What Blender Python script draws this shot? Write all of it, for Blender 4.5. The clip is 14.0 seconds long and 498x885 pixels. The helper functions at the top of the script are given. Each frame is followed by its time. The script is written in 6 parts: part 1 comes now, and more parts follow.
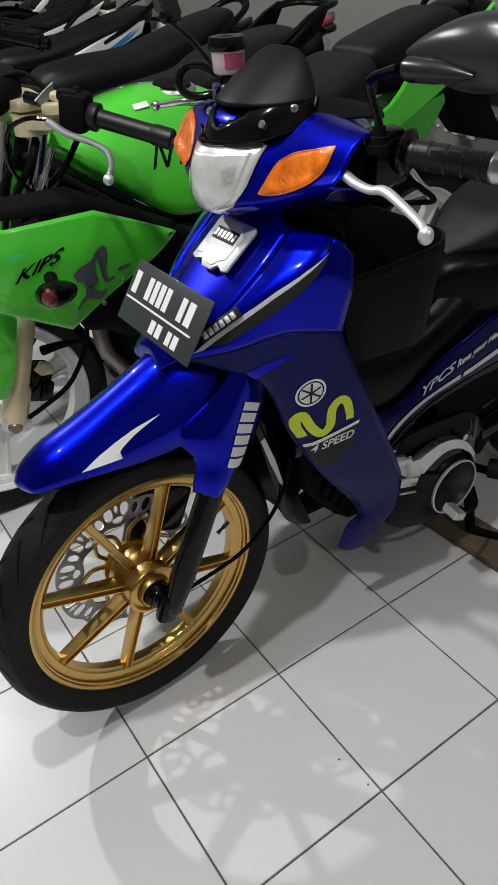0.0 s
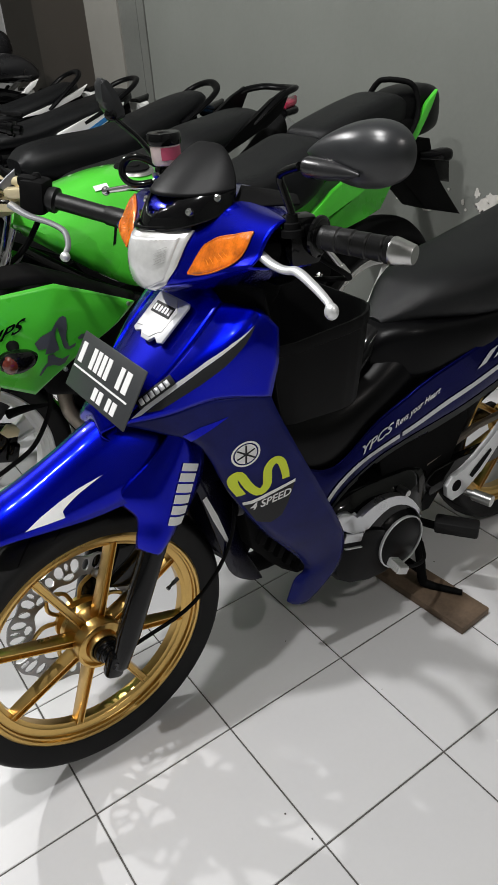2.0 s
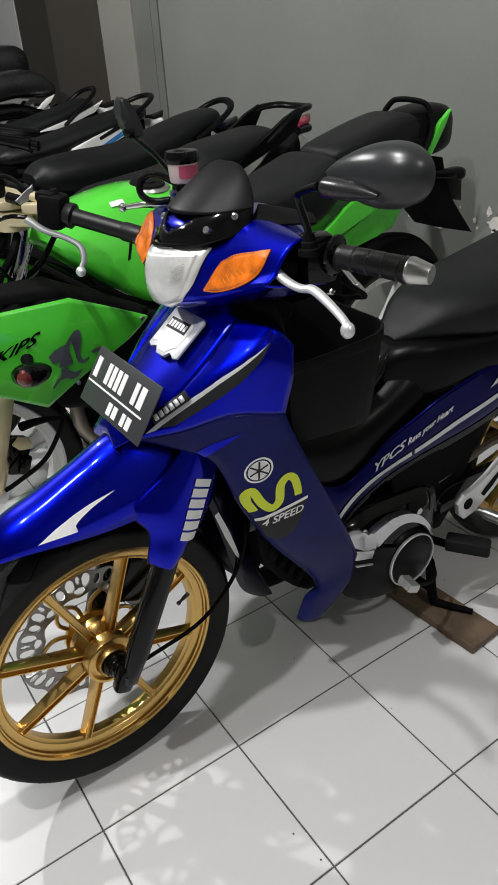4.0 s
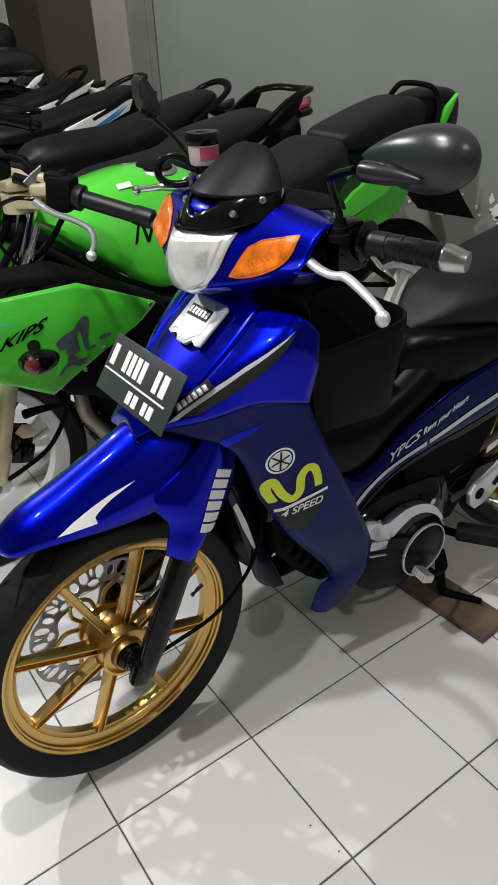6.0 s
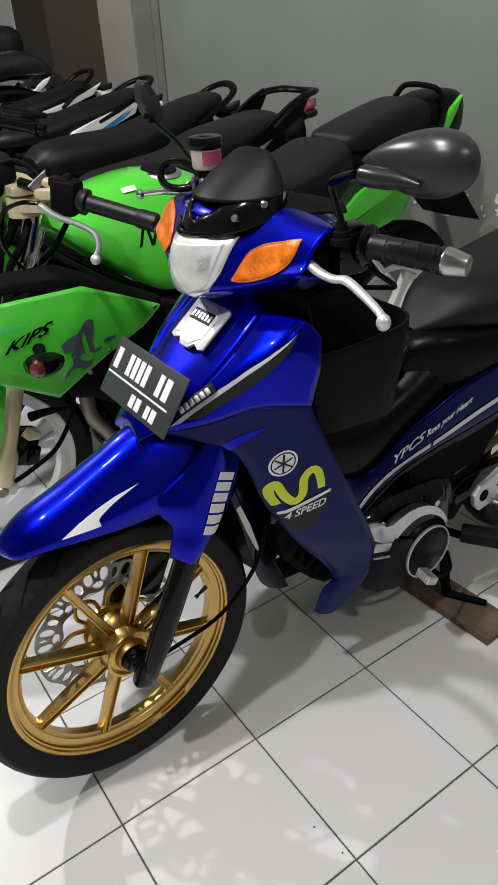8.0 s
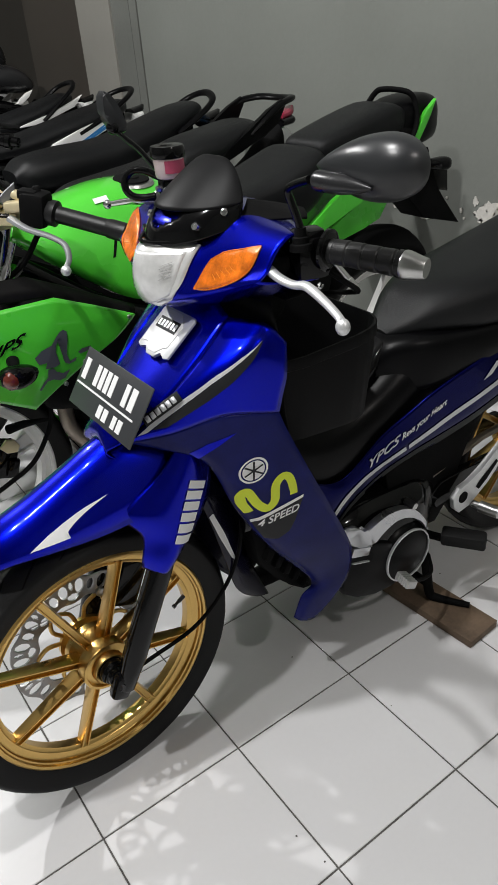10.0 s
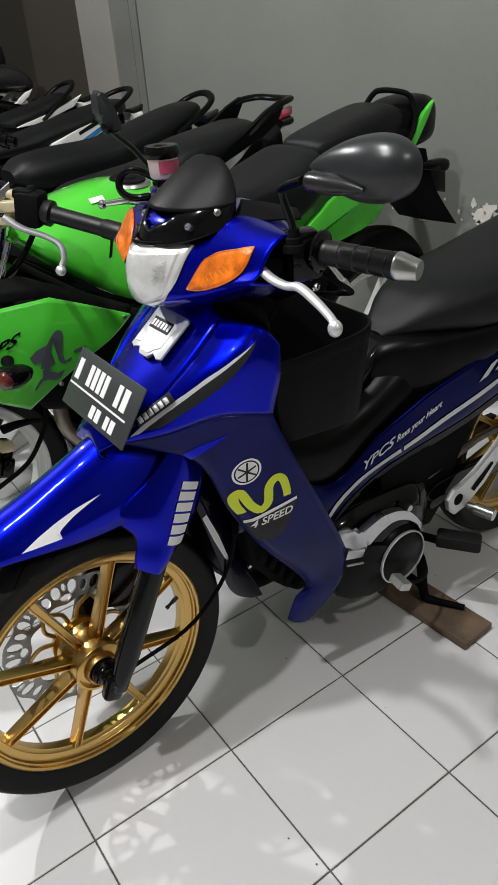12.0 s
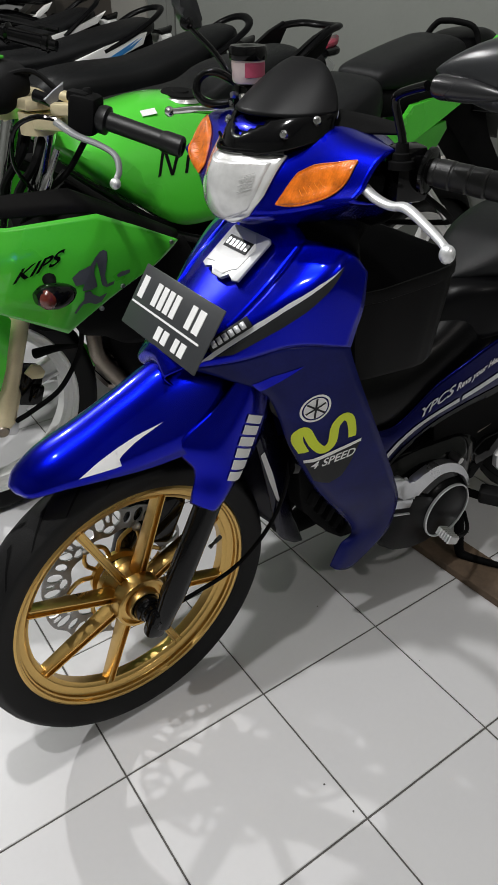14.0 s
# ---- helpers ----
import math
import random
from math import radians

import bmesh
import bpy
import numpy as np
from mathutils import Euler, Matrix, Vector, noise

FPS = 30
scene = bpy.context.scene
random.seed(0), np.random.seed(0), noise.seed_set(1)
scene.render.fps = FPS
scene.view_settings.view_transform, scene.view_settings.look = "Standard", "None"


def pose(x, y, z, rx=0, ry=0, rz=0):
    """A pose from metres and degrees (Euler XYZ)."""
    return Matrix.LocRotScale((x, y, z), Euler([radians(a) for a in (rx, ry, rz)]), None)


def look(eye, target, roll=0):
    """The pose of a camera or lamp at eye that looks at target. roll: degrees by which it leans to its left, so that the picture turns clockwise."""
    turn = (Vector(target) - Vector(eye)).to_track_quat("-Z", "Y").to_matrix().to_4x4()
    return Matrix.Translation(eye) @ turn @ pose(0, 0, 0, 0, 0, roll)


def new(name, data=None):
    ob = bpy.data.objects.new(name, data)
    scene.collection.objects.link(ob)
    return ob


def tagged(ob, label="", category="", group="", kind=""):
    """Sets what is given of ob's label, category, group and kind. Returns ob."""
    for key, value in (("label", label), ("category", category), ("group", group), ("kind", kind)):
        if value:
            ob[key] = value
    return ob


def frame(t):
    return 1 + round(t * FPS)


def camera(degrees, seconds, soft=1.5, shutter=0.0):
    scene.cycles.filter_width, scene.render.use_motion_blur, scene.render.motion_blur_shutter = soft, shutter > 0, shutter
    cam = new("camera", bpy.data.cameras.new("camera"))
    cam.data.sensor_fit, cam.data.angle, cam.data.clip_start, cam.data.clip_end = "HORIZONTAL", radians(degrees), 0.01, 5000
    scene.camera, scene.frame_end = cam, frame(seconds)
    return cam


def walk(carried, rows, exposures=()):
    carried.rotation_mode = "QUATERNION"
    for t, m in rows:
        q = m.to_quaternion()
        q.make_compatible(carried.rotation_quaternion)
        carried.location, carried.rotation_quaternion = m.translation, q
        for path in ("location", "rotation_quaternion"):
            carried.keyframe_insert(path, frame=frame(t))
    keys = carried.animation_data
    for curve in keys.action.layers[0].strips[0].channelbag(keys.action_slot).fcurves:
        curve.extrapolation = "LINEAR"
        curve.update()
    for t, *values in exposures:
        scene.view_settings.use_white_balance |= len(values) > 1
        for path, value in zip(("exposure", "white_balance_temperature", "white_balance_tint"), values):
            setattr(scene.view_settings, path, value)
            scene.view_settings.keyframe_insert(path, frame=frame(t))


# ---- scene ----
cam = camera(38.40, 14.0)
PATH = [
    (0.0, (-0.5005, -0.7454, 1.2213), (0.1491, 0.2853, 0.3462), -4.12),
    (0.5, (-0.4961, -0.7511, 1.2233), (0.1544, 0.2772, 0.3462), -3.68),
    (1.0, (-0.4806, -0.7687, 1.2311), (0.1744, 0.2595, 0.3572), -3.47),
    (1.5, (-0.4564, -0.8131, 1.2428), (0.2130, 0.2298, 0.3977), -3.49),
    (2.0, (-0.4510, -0.8429, 1.2573), (0.2482, 0.2326, 0.4798), -4.23),
    (2.5, (-0.4612, -0.8376, 1.2581), (0.2185, 0.2567, 0.4896), -3.52),
    (3.0, (-0.4583, -0.8504, 1.2664), (0.2229, 0.2553, 0.5158), -4.08),
    (5.3, (-0.4639, -0.7884, 1.2578), (0.2585, 0.2758, 0.4861), -2.36),
    (5.5, (-0.4816, -0.7821, 1.2579), (0.2388, 0.2800, 0.4814), -2.02),
    (6.0, (-0.4983, -0.7814, 1.2599), (0.2191, 0.2807, 0.4806), -2.83),
    (6.5, (-0.4988, -0.7833, 1.2612), (0.2160, 0.2787, 0.4794), -2.97),
    (7.0, (-0.4936, -0.7851, 1.2603), (0.2206, 0.2768, 0.4777), -2.75),
    (7.5, (-0.4931, -0.7877, 1.2664), (0.2115, 0.2856, 0.4907), -3.07),
    (8.0, (-0.4928, -0.7882, 1.2654), (0.2115, 0.2838, 0.4876), -3.31),
    (8.5, (-0.4896, -0.7909, 1.2685), (0.2186, 0.2835, 0.4977), -3.42),
    (9.0, (-0.4635, -0.7988, 1.2651), (0.2433, 0.2778, 0.4961), -4.70),
    (11.5, (-0.4480, -0.8168, 1.2607), (0.2747, 0.2534, 0.4976), -4.14),
    (12.0, (-0.4437, -0.8147, 1.2603), (0.2706, 0.2598, 0.4954), -4.26),
    (12.5, (-0.4489, -0.8001, 1.2543), (0.2475, 0.2820, 0.4835), -3.71),
    (13.0, (-0.4763, -0.7564, 1.2460), (0.2185, 0.3140, 0.4575), -2.15),
    (13.5, (-0.5065, -0.7106, 1.2353), (0.2196, 0.3331, 0.4395), -2.03),
    (14.0, (-0.5286, -0.7088, 1.2060), (0.1786, 0.3065, 0.3580), -0.01),
]
walk(cam, [(t, look(eye, target, roll)) for t, eye, target, roll in PATH], [(0.0, -0.27), (1.0, -0.25), (1.5, -0.14), (2.0, 0.0), (13.0, 0.0), (13.5, -0.07), (14.0, -0.2)])

# ---- light: a closed showroom lit by bare ceiling bulbs and one added fill ----
world = bpy.data.worlds.new("room_air")
scene.world = world
world.use_nodes = True
world.node_tree.nodes["Background"].inputs[0].default_value = (0.62, 0.66, 0.7, 1)
world.node_tree.nodes["Background"].inputs[1].default_value = 0.02
scene.view_settings.exposure = 0.0


def bulb_light(x, y, z, watts, radius, tint):
    data = bpy.data.lights.new("bulb_light", "POINT")
    data.energy, data.shadow_soft_size, data.color = watts, radius, tint
    ob = new("bulb_light", data)
    ob.location = (x, y, z)
    return ob


# the last bulb is an added warm fill for the bikes' near sides
BULBS = [(-1.15, -0.25, 3.1, 104, 0.045), (-0.45, 0.14, 3.1, 130, 0.042), (-0.78, 2.85, 3.1, 230, 0.045), (0.5, -2.4, 3.1, 64, 0.06)]
for bx, by, bz, power, size in BULBS:
    bulb_light(bx, by, bz - 0.12, power, size, (1.0, 0.945, 0.91) if by < -2 else (1.0, 0.995, 0.985))

# ---- materials ----
def material(name, base, rough=0.5, metal=0.0, coat=0.0, spec=0.5, vary=0.08, scale=6.0, bump=0.0, bump_scale=200.0,
             rough_vary=0.08, per_piece=0.0, dust=None, coat_rough=0.03, ribs=None, coat_ior=1.5):
    """A painted or moulded surface: two scales of tone variation, uneven gloss and fine relief."""
    m = bpy.data.materials.new(name)
    m.use_nodes = True
    nt = m.node_tree
    b = nt.nodes["Principled BSDF"]
    b.inputs["Metallic"].default_value = metal
    b.inputs["Coat Weight"].default_value = coat
    b.inputs["Coat Roughness"].default_value = coat_rough
    b.inputs["Coat IOR"].default_value = coat_ior
    b.inputs["Specular IOR Level"].default_value = spec
    co = nt.nodes.new("ShaderNodeTexCoord")
    big, fine = nt.nodes.new("ShaderNodeTexNoise"), nt.nodes.new("ShaderNodeTexNoise")
    big.inputs["Scale"].default_value, big.inputs["Detail"].default_value = scale, 4
    fine.inputs["Scale"].default_value, fine.inputs["Detail"].default_value = bump_scale, 3
    for n in (big, fine):
        nt.links.new(co.outputs["Object"], n.inputs["Vector"])
    mixed = nt.nodes.new("ShaderNodeMath")
    mixed.operation = "MULTIPLY_ADD"
    mixed.inputs[1].default_value = 0.35
    nt.links.new(fine.outputs["Fac"], mixed.inputs[0])
    nt.links.new(big.outputs["Fac"], mixed.inputs[2])
    ramp = nt.nodes.new("ShaderNodeMapRange")
    ramp.inputs["From Min"].default_value, ramp.inputs["From Max"].default_value = 0.4, 0.95
    ramp.inputs["To Min"].default_value, ramp.inputs["To Max"].default_value = 1 - vary, 1 + vary
    nt.links.new(mixed.outputs[0], ramp.inputs["Value"])
    tone = ramp.outputs[0]
    if per_piece:
        info = nt.nodes.new("ShaderNodeObjectInfo")
        each = nt.nodes.new("ShaderNodeMapRange")
        each.inputs["To Min"].default_value, each.inputs["To Max"].default_value = 1 - per_piece, 1 + per_piece
        nt.links.new(info.outputs["Random"], each.inputs["Value"])
        times = nt.nodes.new("ShaderNodeMath")
        times.operation = "MULTIPLY"
        nt.links.new(tone, times.inputs[0])
        nt.links.new(each.outputs[0], times.inputs[1])
        tone = times.outputs[0]
    shade = nt.nodes.new("ShaderNodeVectorMath")
    shade.operation = "SCALE"
    shade.inputs[0].default_value = base
    nt.links.new(tone, shade.inputs["Scale"])
    colour = shade.outputs[0]
    if dust:
        mix = nt.nodes.new("ShaderNodeMix")
        mix.data_type = "RGBA"
        spots = nt.nodes.new("ShaderNodeMapRange")
        spots.inputs["From Min"].default_value, spots.inputs["From Max"].default_value = 0.5, 0.8
        spots.inputs["To Max"].default_value = dust[3]
        nt.links.new(big.outputs["Fac"], spots.inputs["Value"])
        nt.links.new(spots.outputs[0], mix.inputs["Factor"])
        nt.links.new(colour, mix.inputs["A"])
        mix.inputs["B"].default_value = (*dust[:3], 1)
        colour = mix.outputs["Result"]
    nt.links.new(colour, b.inputs["Base Color"])
    gloss = nt.nodes.new("ShaderNodeMapRange")
    gloss.inputs["To Min"].default_value = max(rough - rough_vary, 0.02)
    gloss.inputs["To Max"].default_value = min(rough + rough_vary, 1)
    nt.links.new(big.outputs["Fac"], gloss.inputs["Value"])
    nt.links.new(gloss.outputs[0], b.inputs["Roughness"])
    if bump:
        relief = nt.nodes.new("ShaderNodeBump")
        relief.inputs["Strength"].default_value, relief.inputs["Distance"].default_value = bump, 0.002
        nt.links.new(fine.outputs["Fac"], relief.inputs["Height"])
        nt.links.new(relief.outputs[0], b.inputs["Normal"])
        if ribs:
            wave = nt.nodes.new("ShaderNodeTexWave")
            wave.bands_direction, wave.inputs["Scale"].default_value, wave.inputs["Distortion"].default_value = ribs[2], ribs[0], 0.6
            nt.links.new(co.outputs["Object"], wave.inputs["Vector"])
            flutes = nt.nodes.new("ShaderNodeBump")
            flutes.inputs["Strength"].default_value, flutes.inputs["Distance"].default_value = ribs[1], 0.003
            nt.links.new(wave.outputs["Fac"], flutes.inputs["Height"])
            nt.links.new(relief.outputs[0], flutes.inputs["Normal"])
            nt.links.new(flutes.outputs[0], b.inputs["Normal"])
            if len(ribs) > 3:
                b.inputs["Subsurface Weight"].default_value = ribs[3]
                b.inputs["Subsurface Radius"].default_value = (0.01, 0.006, 0.003)
    return m


BLUE = material("blue_metallic_paint", (0.0003, 0.0035, 0.42), 0.255, metal=0.93, spec=0.05, coat=1.0, coat_ior=1.22, coat_rough=0.05, vary=0.06, bump_scale=900, rough_vary=0.04)
NAVY = material("navy_film", (0.0075, 0.0105, 0.095), 0.2, spec=0.1, coat=0.1, coat_ior=1.3, vary=0.22, scale=18, bump=0.05, bump_scale=260, coat_rough=0.2)
DARK_NAVY = material("dark_navy_gloss", (0.003, 0.003, 0.014), 0.25, spec=0.25, coat=0.1, vary=0.1)
# darker copy of the blue: shade on the side covers is in the colour
BLUE_SHADED = material("shaded_blue_paint", (0.0005, 0.0015, 0.06), 0.22, metal=0.8, coat=0.4, coat_ior=1.2, spec=0.1, vary=0.08, rough_vary=0.04)
BLACK_GLOSS = material("black_gloss_plastic", (0.003, 0.003, 0.0033), 0.09, coat=0.0, spec=0.25, vary=0.15, rough_vary=0.04)
BLACK = material("black_plastic", (0.003, 0.003, 0.0032), 0.75, spec=0.1, vary=0.2, bump=0.15, bump_scale=700)
GREY_BLACK = material("grey_black_plastic", (0.013, 0.013, 0.0145), 0.28, spec=0.45, vary=0.15, bump=0.04, bump_scale=800)
SLATE = material("slate_vinyl", (0.075, 0.082, 0.1), 0.4, vary=0.1)
RUBBER = material("tyre_rubber", (0.0065, 0.0065, 0.0068), 0.6, spec=0.2, vary=0.2, bump=0.2, bump_scale=350, dust=(0.016, 0.015, 0.014, 0.25))
GRIP_RUBBER = material("grip_rubber", (0.009, 0.009, 0.0095), 0.4, spec=0.35, vary=0.2, bump=0.2, bump_scale=500)
VINYL = material("seat_vinyl", (0.0038, 0.0042, 0.005), 0.42, spec=0.28, vary=0.12, bump=0.35, bump_scale=900)
GOLD = material("gold_anodised_alloy", (0.64, 0.42, 0.14), 0.3, metal=1.0, vary=0.1, bump=0.05, rough_vary=0.1, dust=(0.3, 0.2, 0.1, 0.25))
BRONZE = material("bronze_alloy", (0.74, 0.64, 0.41), 0.38, metal=0.5, vary=0.1)
DISC_STEEL = material("dark_disc_steel", (0.3, 0.3, 0.3), 0.38, metal=0.9, vary=0.15, bump=0.1)
STEEL = material("brushed_steel", (0.55, 0.55, 0.54), 0.3, metal=1.0, vary=0.12, bump=0.05)
ALLOY = material("cast_alloy", (0.72, 0.73, 0.74), 0.4, metal=0.65, vary=0.12, bump=0.1, bump_scale=500)
CASE_ALLOY = material("polished_case_alloy", (0.62, 0.63, 0.65), 0.3, metal=0.95, vary=0.12, bump=0.08, bump_scale=400)
CHROME = material("chrome", (0.75, 0.75, 0.75), 0.1, metal=1.0, vary=0.04)
WHITE_PAINT = material("white_wheel_paint", (0.86, 0.86, 0.84), 0.3, coat=0.3, vary=0.05)
WHITE = material("white_vinyl", (0.78, 0.78, 0.78), 0.4, vary=0.04)
SILVER_VINYL = material("silver_vinyl", (0.6, 0.61, 0.63), 0.35, metal=0.3, vary=0.05)
SMOKE = material("smoked_screen", (0.0045, 0.0045, 0.005), 0.46, spec=0.12, vary=0.1)
LENS_LINE = material("lens_flute", (0.55, 0.55, 0.54), 0.15, metal=0.3, coat=0.5)
BOWL = material("lamp_bowl", (0.79, 0.79, 0.785), 0.2, metal=0.35, coat=0.9, vary=0.2, scale=34, bump=0.42, bump_scale=70, ribs=(60, 0.035, "Y"))
BOX_BLACK = material("moulded_black_plastic", (0.002, 0.002, 0.0022), 0.5, spec=0.11, vary=0.15, bump=0.12, bump_scale=900)
SATIN_BLACK = material("satin_black_plastic", (0.0016, 0.0016, 0.002), 0.34, spec=0.12, vary=0.2, scale=9, bump=0.05, bump_scale=500)
GRAPHITE = material("graphite_plastic", (0.019, 0.02, 0.022), 0.3, spec=0.5, vary=0.12, bump=0.06, bump_scale=900)
LEVER_GREY = material("dull_alloy", (0.42, 0.43, 0.45), 0.4, metal=0.7, vary=0.15, bump=0.1, bump_scale=500)
GREY_SHEET = material("grey_sheet_steel", (0.15, 0.155, 0.165), 0.45, metal=0.4, vary=0.2, scale=30)
DARK_VINYL = material("dark_grey_vinyl", (0.014, 0.0145, 0.016), 0.55, spec=0.25, vary=0.1)
LIME = material("lime_vinyl", (0.62, 0.72, 0.02), 0.4, vary=0.04)
GREEN = material("green_paint", (0.074, 0.57, 0.036), 0.28, coat=0.8, vary=0.05, rough_vary=0.05)
PLATE = material("plate_paint", (0.035, 0.037, 0.04), 0.4, vary=0.1)
AMBER = material("amber_lens", (0.66, 0.15, 0.008), 0.14, coat=0.8, vary=0.42, scale=60, bump=0.35, bump_scale=230, ribs=(95, 0.16, "Y"))
AMBER_FLUTE = material("amber_flute", (0.76, 0.21, 0.014), 0.12, coat=0.8, vary=0.2, scale=90)
RED = material("red_lens", (0.28, 0.02, 0.05), 0.15, coat=0.6)
DIM_RED = material("smoked_amber_lens", (0.12, 0.02, 0.012), 0.15, coat=0.6, vary=0.3, scale=50)
REFLECTOR = material("headlight_reflector", (0.82, 0.82, 0.81), 0.18, metal=0.4, vary=0.22, scale=24, bump=0.25, bump_scale=45, coat=0.8)
FLUID = material("brake_fluid_pot", (0.75, 0.6, 0.58), 0.3, coat=0.4, vary=0.1)
PINK = material("pink_tape", (0.42, 0.07, 0.13), 0.4, vary=0.1)
WOOD = material("worn_plank", (0.14, 0.095, 0.062), 0.75, vary=0.35, scale=14, bump=0.5, bump_scale=120)
PIPE = material("heat_tinted_pipe", (0.3, 0.26, 0.22), 0.4, metal=0.9, vary=0.3)
CARBON = material("carbon_weave", (0.003, 0.003, 0.003), 0.45, coat=0.0, spec=0.12, vary=0.4, scale=120)
STICKER_BLUE = material("blue_sticker", (0.03, 0.2, 0.5), 0.4)
TILE = material("glazed_floor_tile", (0.66, 0.655, 0.665), 0.3, spec=0.35, vary=0.03, scale=3, per_piece=0.025, bump=0.02, bump_scale=90, rough_vary=0.06,
                dust=(0.5, 0.49, 0.47, 0.2))
GROUT = material("dirty_grout", (0.09, 0.085, 0.08), 0.9, vary=0.3, scale=30)
WALL = material("grey_green_wall_paint", (0.18, 0.189, 0.172), 0.6, vary=0.07, scale=1.5, bump=0.25, bump_scale=60, dust=(0.21, 0.22, 0.205, 0.25))
PILLAR_PAINT = material("pale_pillar_paint", (0.235, 0.228, 0.205), 0.65, vary=0.06, bump=0.2, bump_scale=60)
TRIM_PAINT = material("grey_trim_paint", (0.135, 0.14, 0.128), 0.6, vary=0.14, scale=3, bump=0.25, bump_scale=60)
# unseen ceiling, kept this dark to hold down the fill from above
CEILING = material("dimmed_ceiling", (0.16, 0.16, 0.155), 0.8, vary=0.05)
PLASTER = material("bare_plaster", (0.58, 0.56, 0.52), 0.9, vary=0.15, scale=30, bump=0.5, bump_scale=150)
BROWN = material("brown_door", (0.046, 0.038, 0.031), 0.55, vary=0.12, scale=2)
# darker brown carries the shade of the opening next to the leaf
DARK_BROWN = material("shaded_opening_brown", (0.022, 0.018, 0.014), 0.6, vary=0.12, scale=2)
PANEL_WHITE = material("pale_door_panel", (0.4, 0.4, 0.395), 0.5, vary=0.05)


from mathutils.bvhtree import BVHTree

# ---- mesh tools ----
def V(*a):
    return Vector(a)


def part(name, bm, mat, parent=None, label="", angle=38, solid=0.0, bevel=0.0, offset=-1):
    """Links a bmesh as one mesh object, under a thing or a part."""
    bmesh.ops.recalc_face_normals(bm, faces=bm.faces)
    me = bpy.data.meshes.new(name)
    bm.to_mesh(me)
    bm.free()
    me.materials.append(mat)
    me.polygons.foreach_set("use_smooth", [True] * len(me.polygons))
    me.set_sharp_from_angle(angle=radians(angle))
    ob = new(name, me)
    if parent:
        ob.parent = parent
    if solid:
        mod = ob.modifiers.new("thickness", "SOLIDIFY")
        mod.thickness, mod.offset = solid, offset
    if bevel:
        mod = ob.modifiers.new("edges", "BEVEL")
        mod.width, mod.segments, mod.limit_method, mod.angle_limit = bevel, 2, "ANGLE", radians(40)
    if label:
        ob["label"] = label
    return ob


def thing(name, at, label, category, group="", kind="", turn=0.0):
    ob = new(name)
    ob.empty_display_size = 0.1
    ob.matrix_basis = pose(*at, 0, 0, turn)
    return tagged(ob, label, category, group, kind)


def spline(points, n, closed=False):
    """n points on a smooth line through the given ones."""
    p = np.array(points, float)
    k = len(p)
    out = []
    for s in range(n):
        u = s * (k if closed else k - 1) / (n if closed else n - 1)
        i = min(int(u), k - 1 if closed else k - 2)
        f = u - i
        if closed:
            a, b, c, d = p[(i - 1) % k], p[i % k], p[(i + 1) % k], p[(i + 2) % k]
        else:
            b, c = p[i], p[i + 1]
            a = p[i - 1] if i else 2 * b - c
            d = p[i + 2] if i + 2 < k else 2 * c - b
        out.append(b + 0.5 * f * (c - a + f * (2 * a - 5 * b + 4 * c - d + f * (3 * (b - c) + d - a))))
    return np.array(out)


def sheet(rows, nu=0, nv=0, closed=False):
    """Smooths a small net of control points into a finer one."""
    net = np.array(rows, float)
    if nv:
        net = np.array([spline(r, nv, closed) for r in net])
    if nu:
        net = np.array([spline(net[:, j], nu) for j in range(net.shape[1])]).transpose(1, 0, 2)
    return net


def straight(rows, nv):
    """Control points joined by straight runs along each row, smoothed across the rows."""
    out = []
    for r in rows:
        r = np.array(r, float)
        u = np.linspace(0, len(r) - 1, nv)
        out.append(np.stack([np.interp(u, range(len(r)), r[:, c]) for c in range(3)], 1))
    return out


def net_bm(net, closed=False, caps=False, bm=None):
    bm = bm or bmesh.new()
    vs = [[bm.verts.new(p) for p in row] for row in net]
    m = len(net[0])
    for a, b in zip(vs, vs[1:]):
        for j in range(m if closed else m - 1):
            k = (j + 1) % m
            bm.faces.new((a[j], a[k], b[k], b[j]))
    if caps:
        bm.faces.new(vs[0][::-1])
        bm.faces.new(vs[-1])
    return bm


def ring(centre, width, height, n=20, power=2.6, axis="x", tilt=0.0):
    """A rounded section across the bike at a place on its length; tilt leans it in side view (degrees)."""
    out = []
    c, s = math.cos(radians(tilt)), math.sin(radians(tilt))
    for i in range(n):
        a = 2 * math.pi * i / n
        y = math.copysign(abs(math.cos(a)) ** (2 / power), math.cos(a)) * width / 2
        h = math.copysign(abs(math.sin(a)) ** (2 / power), math.sin(a)) * height / 2
        out.append((centre[0] + s * h, centre[1] + y, centre[2] + c * h))
    return out


def tall(x, top, bottom, w, power=2.8, n=28):
    return ring((x, 0, (top + bottom) / 2), w, top - bottom, n, power)


def hull(rings, nu, bm=None):
    """A closed body through rings of points."""
    return net_bm(sheet(rings, nu), closed=True, caps=True, bm=bm)


